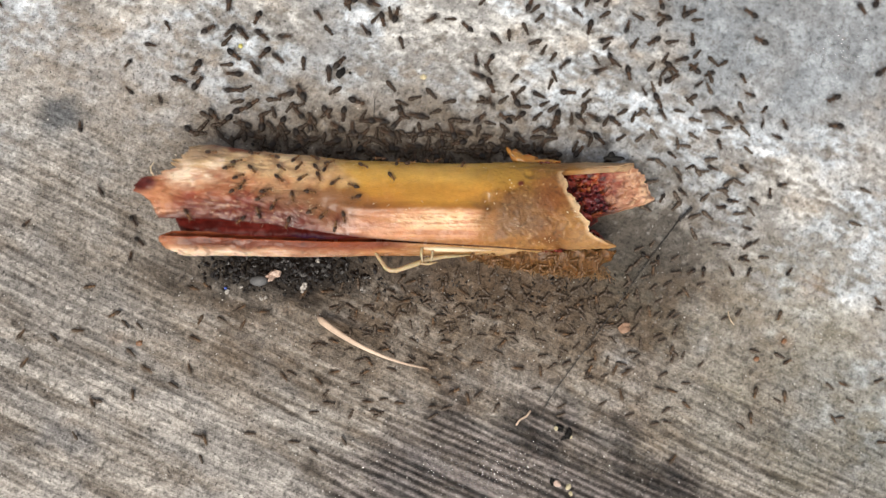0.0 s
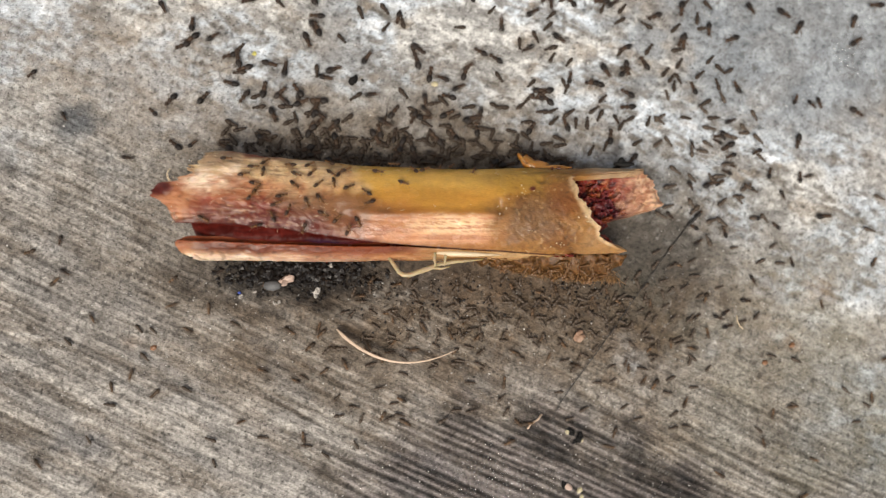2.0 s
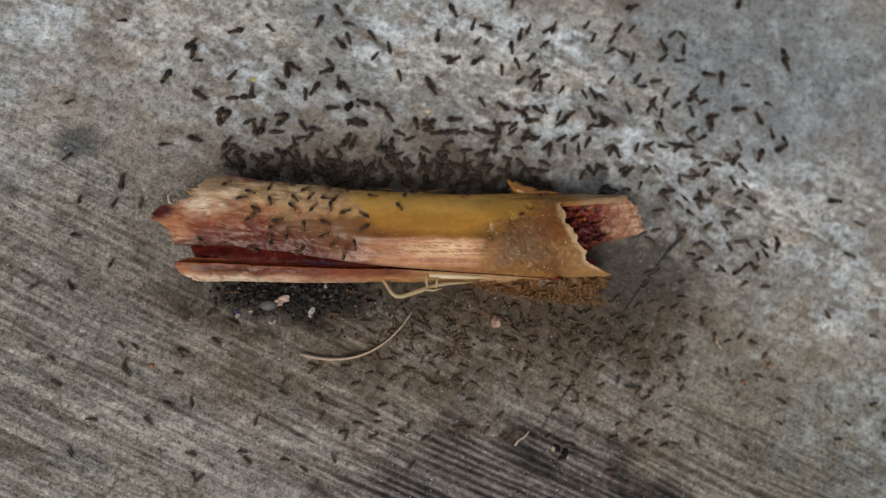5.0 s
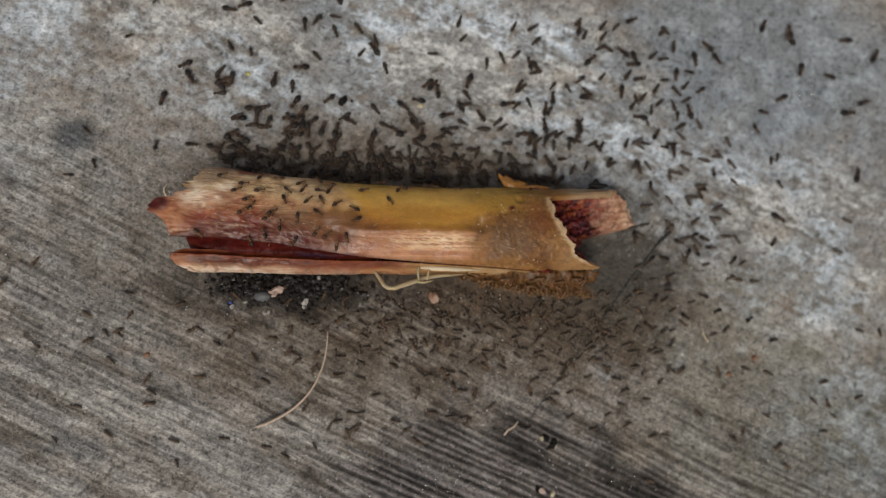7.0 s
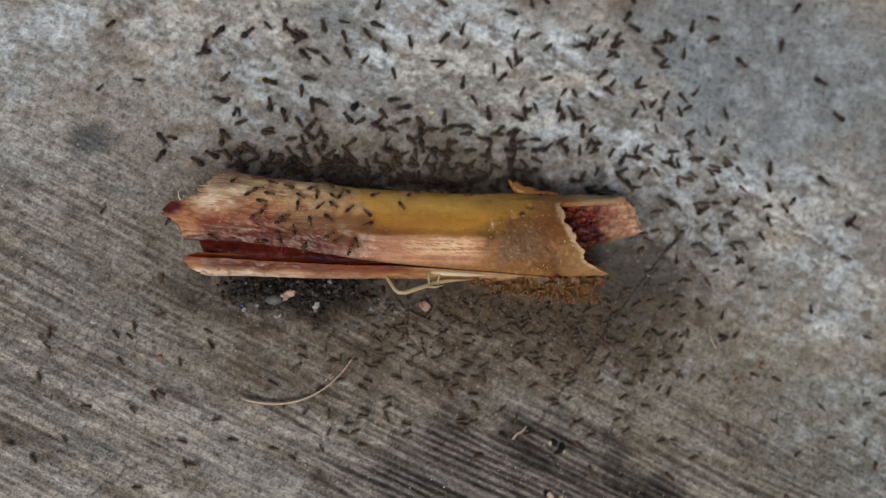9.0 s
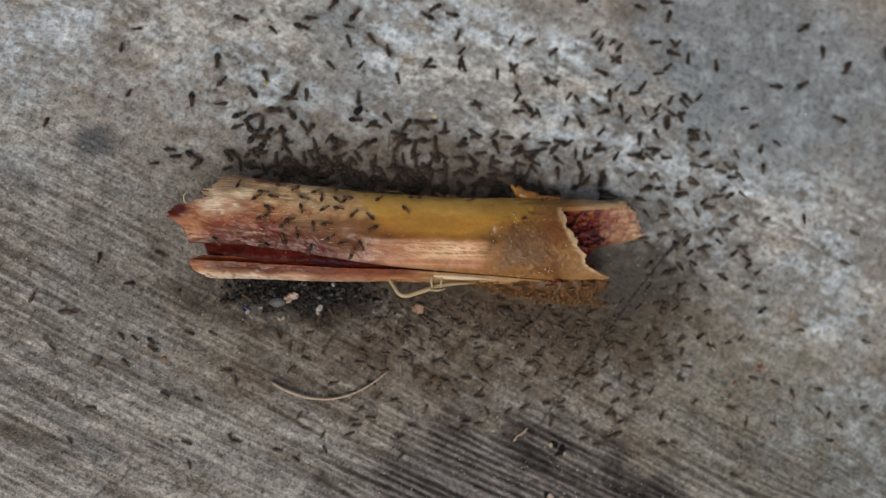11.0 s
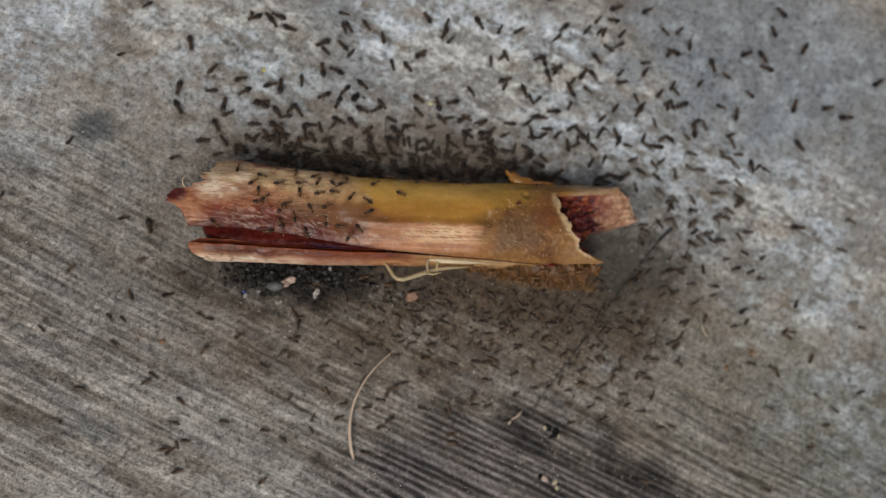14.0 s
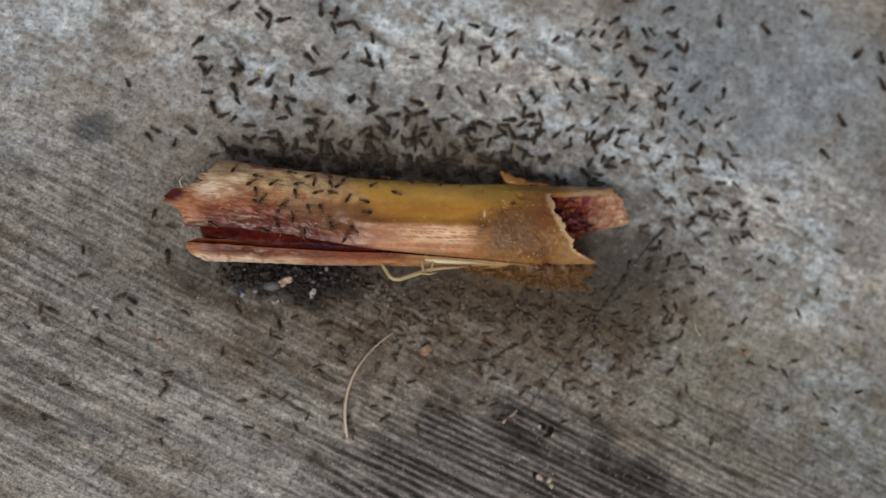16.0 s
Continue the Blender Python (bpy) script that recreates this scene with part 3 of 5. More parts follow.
    c = mix(c, mix(one * (0.34, 0.28, 0.20), (0.62, 0.55, 0.42), patch), 0.8 * smooth(46, 54, theta) * smooth(110, 96, theta) * smooth(31, 35, x))
    c = mix(c, (0.12, 0.015, 0.006), blob(x, y, 22, 18.4, 0.6, 0.4, 20, 0.4, 101, 0.3, 1))
    # the lower lip
    mid, half = crack(x)
    low = smooth(mid + 1, mid - 4, theta) * (theta > -110)
    c = mix(c, mix(one * (0.48, 0.24, 0.11), (0.68, 0.45, 0.26), smooth(0.3, 0.62, fibre)), 0.9 * low * smooth(14, 4, x))
    c = mix(c, (0.95, 0.88, 0.82), 0.95 * low * blob(x, theta / 8, -22, -9.6, 17, 2.6, 0, 0.5, 102, 0.5, 3) * (0.6 + 0.4 * strand))
    c = mix(c, (0.12, 0.028, 0.014), 0.95 * low * smooth(mid - half - 24 - 14 * (patch - 0.5), mid - half - 8, theta) * smooth(10, -2, x + 8 * (patch - 0.5)) * smooth(-39, -32, x))
    c = mix(c, (0.30, 0.11, 0.07), 0.6 * low * blob(x, theta / 8, -9, -8, 11, 3.0, 0, 0.8, 129, 0.9, 2.5))
    c = mix(c, (0.34, 0.12, 0.045), 0.6 * low * smooth(-34, -37, x) * smooth(-66, -52, theta))
    c = mix(c, mix(one * (0.42, 0.30, 0.15), (0.64, 0.52, 0.33), smooth(0.3, 0.65, thread)), 0.8 * low * smooth(0, 8, x) * smooth(38, 28, x + 6 * (patch - 0.5)))
    # blood along the split
    near = np.abs(theta - mid) - half
    c = mix(c, (0.09, 0.012, 0.008), 0.9 * smooth(6 + 6 * (patch - 0.5), 0.5, near) * smooth(2, -8, x) * (theta > mid))
    c = mix(c, (0.28, 0.075, 0.025), 0.85 * smooth(5 + 8 * (patch - 0.5), 0.5, near) * smooth(4, -6, x) * (theta <= mid))
    c = mix(c, (0.10, 0.04, 0.03), 0.85 * smooth(2.2 + 2 * (patch - 0.5), 0.3, near) * smooth(-8, 2, x) * smooth(31, 25, x))
    speck = vnoise(x / 0.4, y / 0.4, 104)
    c = mix(c, (0.66, 0.55, 0.36), 0.45 * smooth(0.82, 0.95, speck) * dull)
    c = mix(c, c * 0.55, 0.6 * smooth(0.30, 0.16, vnoise(x / 0.35, y / 0.35, 150)) * dull)
    c = mix(c, c * 0.45, 0.7 * smooth(0.38, 0.25, fleck) * np.clip(stained + 0.6 * dull, 0, 1))
    c = mix(c * np.array((0.80, 0.625, 0.48)), c * np.array((0.86, 0.76, 0.66)), smooth(0.30, 0.62, c[..., 2]))
    return np.clip(c * (0.85 + 0.30 * fbm(x / 1.6, y / 1.1, 105, 3))[..., None], 0, 1)


def build_bone():
    bone = new("bone")
    tagged(bone, "broken yellowish cooked chicken bone with red stains and jagged ends", "bone")
    nx, nt = 420, 260
    s = np.linspace(0, 1, nt)
    u = np.linspace(0, 1, nx)
    # angles run from just above the split, over the top and the back, under and up to the lip
    at_left, at_right = -21 + 340 * s, -66 + 359.6 * s
    lx = lerp(np.where(at_left > 260, at_left - 360, at_left), *LEFT_END)
    rx = lerp(np.where(at_right > 260, at_right - 360, at_right), *RIGHT_END)
    rag = 1 - 0.75 * smooth(0.86, 0.93, s)
    lx = lx + rag * ((0.7 + 1.5 * smooth(12, 22, at_left) * smooth(85, 65, at_left)) * (vnoise(s * 150, s * 0, 111) - 0.5) + 1.5 * (fbm(s * 60, s * 0, 112, 2) - 0.5))
    far_side = smooth(120, 135, at_right) * smooth(200, 188, at_right)
    rx = rx + 2.6 * far_side * (fbm(s * 34, s * 0, 149, 3) - 0.5) + 0.45 * (vnoise(s * 170, s * 0, 113) - 0.5) + 1.3 * (fbm(s * 55, s * 0, 114, 2) - 0.5)
    x = lx[None] + (rx - lx)[None] * u[:, None]
    mid, half = crack(x)
    theta = (mid + half) + (360 - 2 * half) * s[None]
    around = np.where(theta > 250, theta - 360, theta)
    layers, tints, gloss = [], [], []
    end = np.minimum(x - lx[None], rx[None] - x)
    thick = 1.15 * smooth(-0.2, 1.6, end) + 0.25
    lift = 1.0 * smooth(-20, -36, x) * smooth(mid, mid - 8, around) * (around > -120)
    for inset in (0.0, 1.0):
        r = bone_relief(x, around) * (1 - smooth(7, 1, np.abs(around - mid) - half) * smooth(-10, 2, x))
        floor_side = smooth(95, 115, theta) * smooth(275, 250, theta) * smooth(28, 31, x)
        sponge = floor_side * (1.3 * (fbm(x / 1.5, theta / 9, 124, 3) - 0.35) + 0.7 * (fbm(x / 0.5, theta / 3.5, 125, 2) - 0.5))
        y, z = bone_surface(x, theta, inset * (thick + sponge * smooth(0, 2, end)) - r * (1 if not inset else 0.3))
        z = z + lift + 1.8 * smooth(36, 48, x) * smooth(95, 130, theta) * smooth(200, 182, theta)
        c = bone_colour(x, y, around)
        if inset:
            c = mix(c, (0.30, 0.09, 0.04), 0.55 * smooth(2, 7, end))
            grain = fbm(x / 0.9, y / 0.8, 117, 3)
            clot = mix(mix(np.ones(x.shape + (3,)) * (0.045, 0.006, 0.006), (0.20, 0.024, 0.014), smooth(0.34, 0.6, grain)), (0.34, 0.10, 0.025), 0.7 * smooth(0.6, 0.74, fbm(x / 1.7, y / 1.5, 126, 3)))
            flesh = mix(mix(np.ones(x.shape + (3,)) * (0.34, 0.155, 0.085), (0.56, 0.35, 0.22), smooth(0.35, 0.62, grain)), (0.16, 0.06, 0.03), 0.7 * smooth(0.62, 0.72, fbm(x / 0.6, y / 0.6, 127, 2)))
            c = mix(c, clot, smooth(90, 100, theta) * smooth(280, 260, theta) * smooth(27, 30, x))
            c = mix(c, flesh, smooth(90, 105, theta) * smooth(200, 184, theta) * smooth(39.5, 43.5, x + 6 * (fbm(x / 2, y / 2, 128, 3) - 0.5)))
        layers.append(np.stack([x, y, np.maximum(z, 0.12 + 0.2 * inset)], -1).reshape(-1, 3))
        tints.append(c.reshape(-1, 3))
        gloss.append((0.25 + 0.12 * smooth(-6, -18, x) + 0.3 * (fbm(x / 2, around / 12, 121) - 0.5) + 0.12 * smooth(14, 20, x) - 0.1 * smooth(-12, -4, around) * smooth(-40, -30, around) * smooth(0, 5, x) * smooth(18, 14, x)).ravel())
    n = nx * nt
    outer = grid_faces(nx, nt)
    inner = outer[:, ::-1] + n
    rim = []
    for line in (np.arange(nt), (nx - 1) * nt + np.arange(nt)[::-1], np.arange(nx)[::-1] * nt, np.arange(nx) * nt + nt - 1):
        rim.append(np.stack([line[1:], line[:-1], line[:-1] + n, line[1:] + n], -1))
    faces = np.concatenate([outer, inner, *rim])
    mesh_object("shell", np.concatenate(layers) * MM, faces, BONE, bone, "greasy yellow and bloodstained bone wall, split along its length",
                {"tint": np.concatenate(tints), "gloss": np.concatenate(gloss)})
    # marrow inside
    nx, nt = 300, 130
    theta = np.linspace(0, 360, nt, endpoint=False)[None] * np.ones((nx, 1))
    x = -36.5 + 64.5 * np.linspace(0, 1, nx)[:, None] + 0 * theta
    cy, cz, a, b = bone_axis(x)
    taper = np.sqrt(np.clip(1 - np.linspace(-1, 1, nx)[:, None] ** 12, 0.02, 1))
    lumpy = 0.55 * fbm(x / 2.4, theta / 22, 131, 2) + 0.45 * (0.5 + (fbm(x / 0.7, theta / 7, 136, 3) - 0.5) * smooth(34, 28, x)) - 0.5
    fill = lerp(x, [-34, -10, 10, 28], [0.90, 0.92, 0.9, 0.8])
    signed = np.where(theta > 180, theta - 360, theta)
    mid, half = crack(x)
    swell = np.exp(-(((signed - mid) / (1.5 * half + 2)) ** 2)) * smooth(2, -8, x)
    y = cy + (a - 1.3 + 0.5 * lumpy + 0.2 * swell) * np.sin(np.radians(theta)) * taper
    top = np.cos(np.radians(theta))
    z = cz + np.where(top > 0, (b - 1.0) * fill * top, (b - 1.25) * top) * taper + (0.25 + 0.75 * smooth(18, 26, x)) * (1.2 * lumpy + 1.6 * (fbm(x / 0.9, y / 0.9, 137, 3) - 0.5)) * smooth(-0.2, 0.5, top)
    z = z + 0.8 * np.exp(-(((signed - mid + half) / (1.2 * half + 3)) ** 2)) * smooth(0, -8, x)
    c = mix(np.ones(x.shape + (3,)) * (0.075, 0.008, 0.005), (0.16, 0.016, 0.008), fbm(x / 2.5, y / 2.5, 132) * (0.2 + 0.8 * smooth(-8, 26, x)))
    c = mix(c * 0.6, (0.10, 0.011, 0.007), 0.8 * smooth(-4, -14, x) * smooth(0.38, 0.6, fbm(x / 5, y / 0.9, 139, 3)))
    c = mix(c, (0.26, 0.06, 0.012), 0.6 * smooth(0.58, 0.74, fbm(x / 1.1, y / 1.1, 133)) * smooth(20, 30, x))
    c = mix(c, (0.018, 0.006, 0.02), 0.8 * blob(x, y, -13, 9.0, 4, 0.6, -4, 0.5, 134, 0.5, 2))
    c = mix(c, (0.045, 0.005, 0.009), 0.7 * smooth(0.5, 0.62, fbm(x / 2.2, y / 1.8, 138, 3)) * smooth(22, 28, x))
    mesh_object("marrow", np.stack([x, y, np.maximum(z, 0.6)], -1).reshape(-1, 3) * MM, grid_faces(nx, nt, True), MARROW, bone, "dark red clotted marrow",
                {"tint": c.reshape(-1, 3)})
    # spongy clot that slopes out of the open end
    nx, ny = 120, 130
    v = np.linspace(0, 1, ny)[None]
    y = 6.8 + 16.0 * v + np.zeros((nx, 1))
    under = 180 - np.degrees(np.arcsin(np.clip((y - 15) / 8.6, -1, 1)))
    rim_x = lerp(y, [6.8, 9.9, 11.6, 14.6, 17.1, 20.1, 22.8], [35, 34, 33.6, 31.2, 30.1, 29.4, 29.4])
    x_end = np.minimum(lerp(under, *RIGHT_END) - 0.3, 43)
    x = 26 + (x_end - 26) * np.linspace(0, 1, nx)[:, None]
    out = x - rim_x
    z = lerp(out, [-4, -1, 1, 4, 7, 10, 13], [8.6, 7.6, 6.2, 4.4, 3.2, 2.4, 1.4])
    rough = fbm(x / 1.8, y / 1.6, 143, 3) - 0.5
    pore = fbm(x / 0.55, y / 0.5, 144, 2)
    z = z + 3.0 * rough - 1.1 * smooth(0.52, 0.36, pore) - 2.5 * smooth(1.2, 0, x_end - x) + 1.2 * smooth(36, 44, x) * smooth(13, 15, y)
    c = mix(mix(np.ones(x.shape + (3,)) * (0.05, 0.007, 0.006), (0.21, 0.026, 0.015), smooth(0.34, 0.62, pore)), (0.34, 0.09, 0.022), 0.5 * smooth(0.58, 0.72, fbm(x / 1.6, y / 1.4, 145, 3)))
    c = mix(c, (0.055, 0.008, 0.016), 0.6 * smooth(0.5, 0.62, fbm(x / 2.6, y / 2.2, 146, 3)))
    c = mix(c, mix(np.ones(x.shape + (3,)) * (0.34, 0.155, 0.085), (0.56, 0.35, 0.22), smooth(0.36, 0.6, pore)), smooth(39.5, 43.5, x + 6 * (fbm(x / 2, y / 2, 128, 3) - 0.5)))
    mesh_object("clot", np.stack([x, y, np.maximum(z, 0.4)], -1).reshape(-1, 3) * MM, grid_faces(nx, ny), CLOT, bone, "dark red spongy clotted marrow", {"tint": c.reshape(-1, 3)})
    # pale splinter along the lip
    bm = bmesh.new()
    tube(bm, [(5.6 * MM, 7.4 * MM, 9.3 * MM), (8 * MM, 7.3 * MM, 9.3 * MM), (12 * MM, 7.2 * MM, 9.3 * MM), (17.2 * MM, 7.1 * MM, 9.0 * MM)], [0.2 * MM, 0.5 * MM, 0.45 * MM, 0.05 * MM])
    part("splinter", bm, SPLINTER, bone, "thin cream bone splinter")
    # curled tendon hanging out under the lip
    bm = bmesh.new()
    way = [(-2.9, 7.2, 7.4), (-2.3, 6.3, 8.2), (-1.5, 5.1, 8.5), (-0.8, 4.1, 8.6), (-0.1, 3.65, 8.6), (0.9, 3.6, 8.6), (2.4, 4.1, 8.6), (4.0, 4.65, 8.5), (6.3, 5.5, 8.3), (9.0, 6.0, 8.2), (14.0, 6.4, 7.8)]
    tube(bm, [tuple(v * MM for v in p) for p in way], [0.2 * MM, 0.3 * MM, 0.34 * MM, 0.36 * MM, 0.4 * MM, 0.42 * MM, 0.42 * MM, 0.45 * MM, 0.4 * MM, 0.35 * MM, 0.15 * MM], 8)
    tendon = part("tendon", bm, GRISTLE, bone, "angular translucent cream tendon strip")
    bm = bmesh.new()
    for line, r in (((( 5.3, 7.5, 9.4), (5.2, 6.2, 9.3), (5.5, 4.9, 9.0)), 0.24), (((7.2, 7.4, 9.4), (7.0, 6.0, 9.3), (6.9, 5.1, 9.0)), 0.22),
                    (((5.1, 4.8, 9.0), (6.4, 4.7, 9.1), (8.0, 5.1, 8.9)), 0.22)):
        tube(bm, [tuple(v * MM for v in p) for p in line], [r * MM, r * MM, 0.5 * r * MM])
    part("tendon_loop", bm, GRISTLE, tendon)
    # amber shred of skin at the back
    bm = bmesh.new()
    for px, py, pz, rx, ry, turn in ((23.6, 23.0, 6.9, 2.2, 0.9, -0.3), (22.2, 23.6, 6.8, 1.7, 0.9, -0.6), (21.2, 24.3, 6.6, 1.3, 0.35, -0.9), (26.4, 22.8, 6.7, 2.2, 0.6, 0.0), (28.6, 22.9, 6.6, 1.4, 0.4, 0.1)):
        lump(bm, (px * MM, py * MM, pz * MM), (rx * MM, 1.25 * ry * MM, 0.6 * MM), px, 0.6, turn)
    part("skin_shred", bm, SKIN, bone, "translucent orange shred of skin")
    # loose fibres on the wall, too many to count
    bm = bmesh.new()
    rng = random.Random(5)
    for _ in range(80):
        x = rng.uniform(-38, 33) if rng.random() < 0.5 else rng.uniform(-38, -12)
        th = rng.uniform(-58, 60) if x > 12 else rng.uniform(-26, 60 if x < -15 else 5)
        y, z = bone_surface(np.float64(x), th, -0.1)
        a, length = rng.uniform(0, 6.3), rng.uniform(0.4, 1.1)
        tube(bm, [(x * MM, y * MM, z * MM), ((x + 0.5 * length * math.cos(a)) * MM, (y + 0.3 * length * math.sin(a)) * MM, (z + 0.25) * MM),
                  ((x + length * math.cos(a)) * MM, (y + 0.5 * length * math.sin(a)) * MM, (z + 0.1) * MM)], [0.03 * MM, 0.028 * MM, 0.012 * MM], 4)
    for _ in range(24):
        x, th = rng.choice(((16.2, 8), (20.5, 20), (17.0, 2), (31, -10), (27, -40)))
        x, th = x + rng.gauss(0, 0.8), th + rng.gauss(0, 4)
        y, z = bone_surface(np.float64(x), th, -0.1)
        lump(bm, (x * MM, y * MM, z * MM), (rng.uniform(0.08, 0.24) * MM, rng.uniform(0.06, 0.14) * MM, 0.08 * MM), rng.random() * 9, 0.4, rng.random() * 3, 1)
    tagged(part("fuzz", bm, SPLINTER, bone, "loose pale fibres and flakes"), kind="stuff")
    # one stray fibre curling off the broken tip
    bm = bmesh.new()
    tube(bm, [tuple(v * MM for v in p) for p in ((-38.0, 18.4, 11.6), (-38.6, 19.3, 12.0), (-38.7, 20.1, 12.1), (-38.2, 20.9, 12.0))], [0.12 * MM, 0.12 * MM, 0.1 * MM, 0.05 * MM], 5)
    part("fibre", bm, SPLINTER, bone, "stray pale fibre")
    # gristle bulging out under the lip
    bm = bmesh.new()
    rows = []
    for k in range(90):
        x = 9 + 30.5 * k / 89
        edge = float(lerp(x, [9, 16, 21, 30, 36, 39.5], [7.2, 5.7, 4.6, 3.3, 3.2, 6.0])) + 0.9 * (float(fbm(np.float64(x / 1.2), np.float64(0), 142, 3)) - 0.5)
        row = []
        for j in range(14):
            w = j / 13
            y, z = 7.4 + (edge - 7.4) * math.sin(1.57 * min(1, w * 1.25)), 8.2 - 7.4 * w**1.6
            d = 1.7 * (float(fbm(np.float64(x / 1.1), np.float64(j / 2.2), 141, 3)) - 0.5)
            row.append(bm.verts.new((x * MM, (y - d) * MM, (z + 0.6 * d) * MM)))
        rows.append(row)
    for r0, r1 in zip(rows, rows[1:]):
        for j in range(13):
            bm.faces.new((r0[j], r0[j + 1], r1[j + 1], r1[j]))
    bmesh.ops.solidify(bm, geom=bm.faces[:], thickness=0.5 * MM)
    gristle = part("gristle", bm, FRINGE, bone, "orange-brown lumpy gristle")
    # bristles on it
    bm = bmesh.new()
    for _ in range(520):
        x = 12 + 27 * rng.random() ** 0.7
        y = float(lerp(x, [12, 21, 30, 40], [6.2, 4.4, 3.2, 3.0])) + rng.uniform(-0.3, 1.6)
        z = rng.uniform(2.5, 6.6)
        l = rng.uniform(0.4, 1.5) * (0.5 + 0.5 * (x - 12) / 27)
        a = rng.gauss(-1.6, 1.1)
        tube(bm, [(x * MM, y * MM, max(z, 0.3) * MM), ((x + l * math.cos(a)) * MM, (y + l * math.sin(a)) * MM, max(z + rng.uniform(-0.5, 0.7), 0.3) * MM)], [0.07 * MM, 0.03 * MM], 4)
    tagged(part("fringe", bm, HAIR, gristle, "amber bristly gristle fringe"), kind="stuff")
    return bone


build_bone()


def bone_top(x, y):
    """Height and normal of the bone's upper side at a place, in mm; None beside it."""
    cy, cz, a, b = (float(v) for v in bone_axis(np.float64(x)))
    s = (y - cy) / a
    if abs(s) > 0.985:
        return None
    c = math.sqrt(1 - s * s)
    relief = float(bone_relief(np.float64(x), np.float64(math.degrees(math.asin(s)))))
    return cz + b * c + 0.9 * relief, Vector((0, s / a, c / b)).normalized()


# ---- ants ----
def build_ant(name, label, size=1.0, rear=None, body=None, stout=1.0):
    """One ant, 2.3 mm long, facing +x, its feet at z = 0."""
    ant = new(name)
    tagged(ant, label, "ant", "swarming ants")
    k = MM * size
    bm = bmesh.new()
    ball(bm, (-0.66 * k, 0, 0.42 * k), (0.60 * k, 0.36 * stout * k, 0.33 * k), 8, 12, 0.22)
    part("gaster", bm, rear or GASTER, ant, "glossy blackish gaster")
    bm = bmesh.new()
    ball(bm, (0.22 * k, 0, 0.46 * k), (0.44 * k, (0.21 if stout == 1 else 0.31) * k, 0.20 * k), 7, 10, -0.15)
    ball(bm, (-0.16 * k, 0, 0.42 * k), (0.24 * k, (0.13 if stout == 1 else 0.25) * k, 0.16 * k), 5, 8)
    part("thorax", bm, body or ANT, ant)
    bm = bmesh.new()
    ball(bm, (0.83 * k, 0, 0.48 * k), (0.31 * k, 0.25 * stout * k, 0.20 * k), 7, 10, 0.12)
    for side in (1, -1):
        tube(bm, [(1.05 * k, 0.12 * side * k, 0.44 * k), (1.2 * k, 0.05 * side * k, 0.42 * k)], [0.05 * k, 0.015 * k], 4)
    part("head", bm, body or ANT, ant)
    for side in (1, -1):
        for root, knee, foot in ((0.42, 0.62, 0.95), (0.22, 0.2, 0.16), (0.05, -0.25, -0.7)):
            bm = bmesh.new()
            tube(bm, [(root * k, 0.12 * side * k, 0.38 * k), (knee * k, 0.48 * side * k, 0.6 * k), ((knee * 0.45 + foot * 0.55) * k, 0.72 * side * k, 0.2 * k),
                      (foot * k, 0.88 * side * k, 0.03 * k)], [0.04 * k, 0.03 * k, 0.02 * k, 0.012 * k], 5)
            part("leg", bm, LEG, ant)
        bm = bmesh.new()
        tube(bm, [(1.0 * k, 0.1 * side * k, 0.55 * k), (1.18 * k, 0.38 * side * k, 0.62 * k), (1.55 * k, 0.5 * side * k, 0.4 * k)], [0.025 * k, 0.022 * k, 0.028 * k], 5)
        part("antenna", bm, LEG, ant)
    return ant


def ant_shape(bm, x, y, z, heading, lean=0.0, size=1.0):
    """One small ant added to a crowd, in mm."""
    k = MM * size
    m = Matrix.Translation((x * MM, y * MM, z * MM)) @ Matrix.Rotation(heading, 4, "Z") @ Matrix.Rotation(lean, 4, "X")
    before = len(bm.verts)
    ball(bm, (-0.66 * k, 0, 0.42 * k), (0.62 * k, 0.40 * k, 0.33 * k), 6, 8, 0.22)
    ball(bm, (0.2 * k, 0, 0.45 * k), (0.56 * k, 0.31 * k, 0.2 * k), 5, 8, -0.15)
    ball(bm, (0.83 * k, 0, 0.48 * k), (0.29 * k, 0.26 * k, 0.20 * k), 5, 8, 0.12)
    for side in (1, -1):
        for root, knee, foot in ((0.42, 0.62, 0.95), (0.22, 0.2, 0.16), (0.05, -0.25, -0.7)):
            tube(bm, [(root * k, 0.12 * side * k, 0.38 * k), (knee * k, 0.48 * side * k, 0.6 * k), (foot * k, 0.88 * side * k, 0.03 * k)], [0.018 * k, 0.014 * k, 0.01 * k], 4)
    bm.verts.ensure_lookup_table()
    for v in bm.verts[before:]:
        v.co = m @ v.co


def ground_at(x, y):
    return float(ground_height(np.float64(x), np.float64(y)))


def standing(x, y, z, normal, heading):
    """Pose of an ant at a place in mm, feet on a surface with that normal."""
    ahead = Vector((math.cos(heading), math.sin(heading), 0))
    ahead = (ahead - normal * ahead.dot(normal)).normalized()
    side = normal.cross(ahead)
    m = Matrix((ahead, side, normal)).transposed().to_4x4()
    return Matrix.Translation((x * MM, y * MM, z * MM)) @ m


def in_bone(x, y, margin=0.9):
    cy, cz, a, b = (float(v) for v in bone_axis(np.float64(x)))
    return -42 - margin < x < 47 + margin and abs(y - cy) < a + margin


STEP = 0.5
TIMES = [STEP * k for k in range(33)]


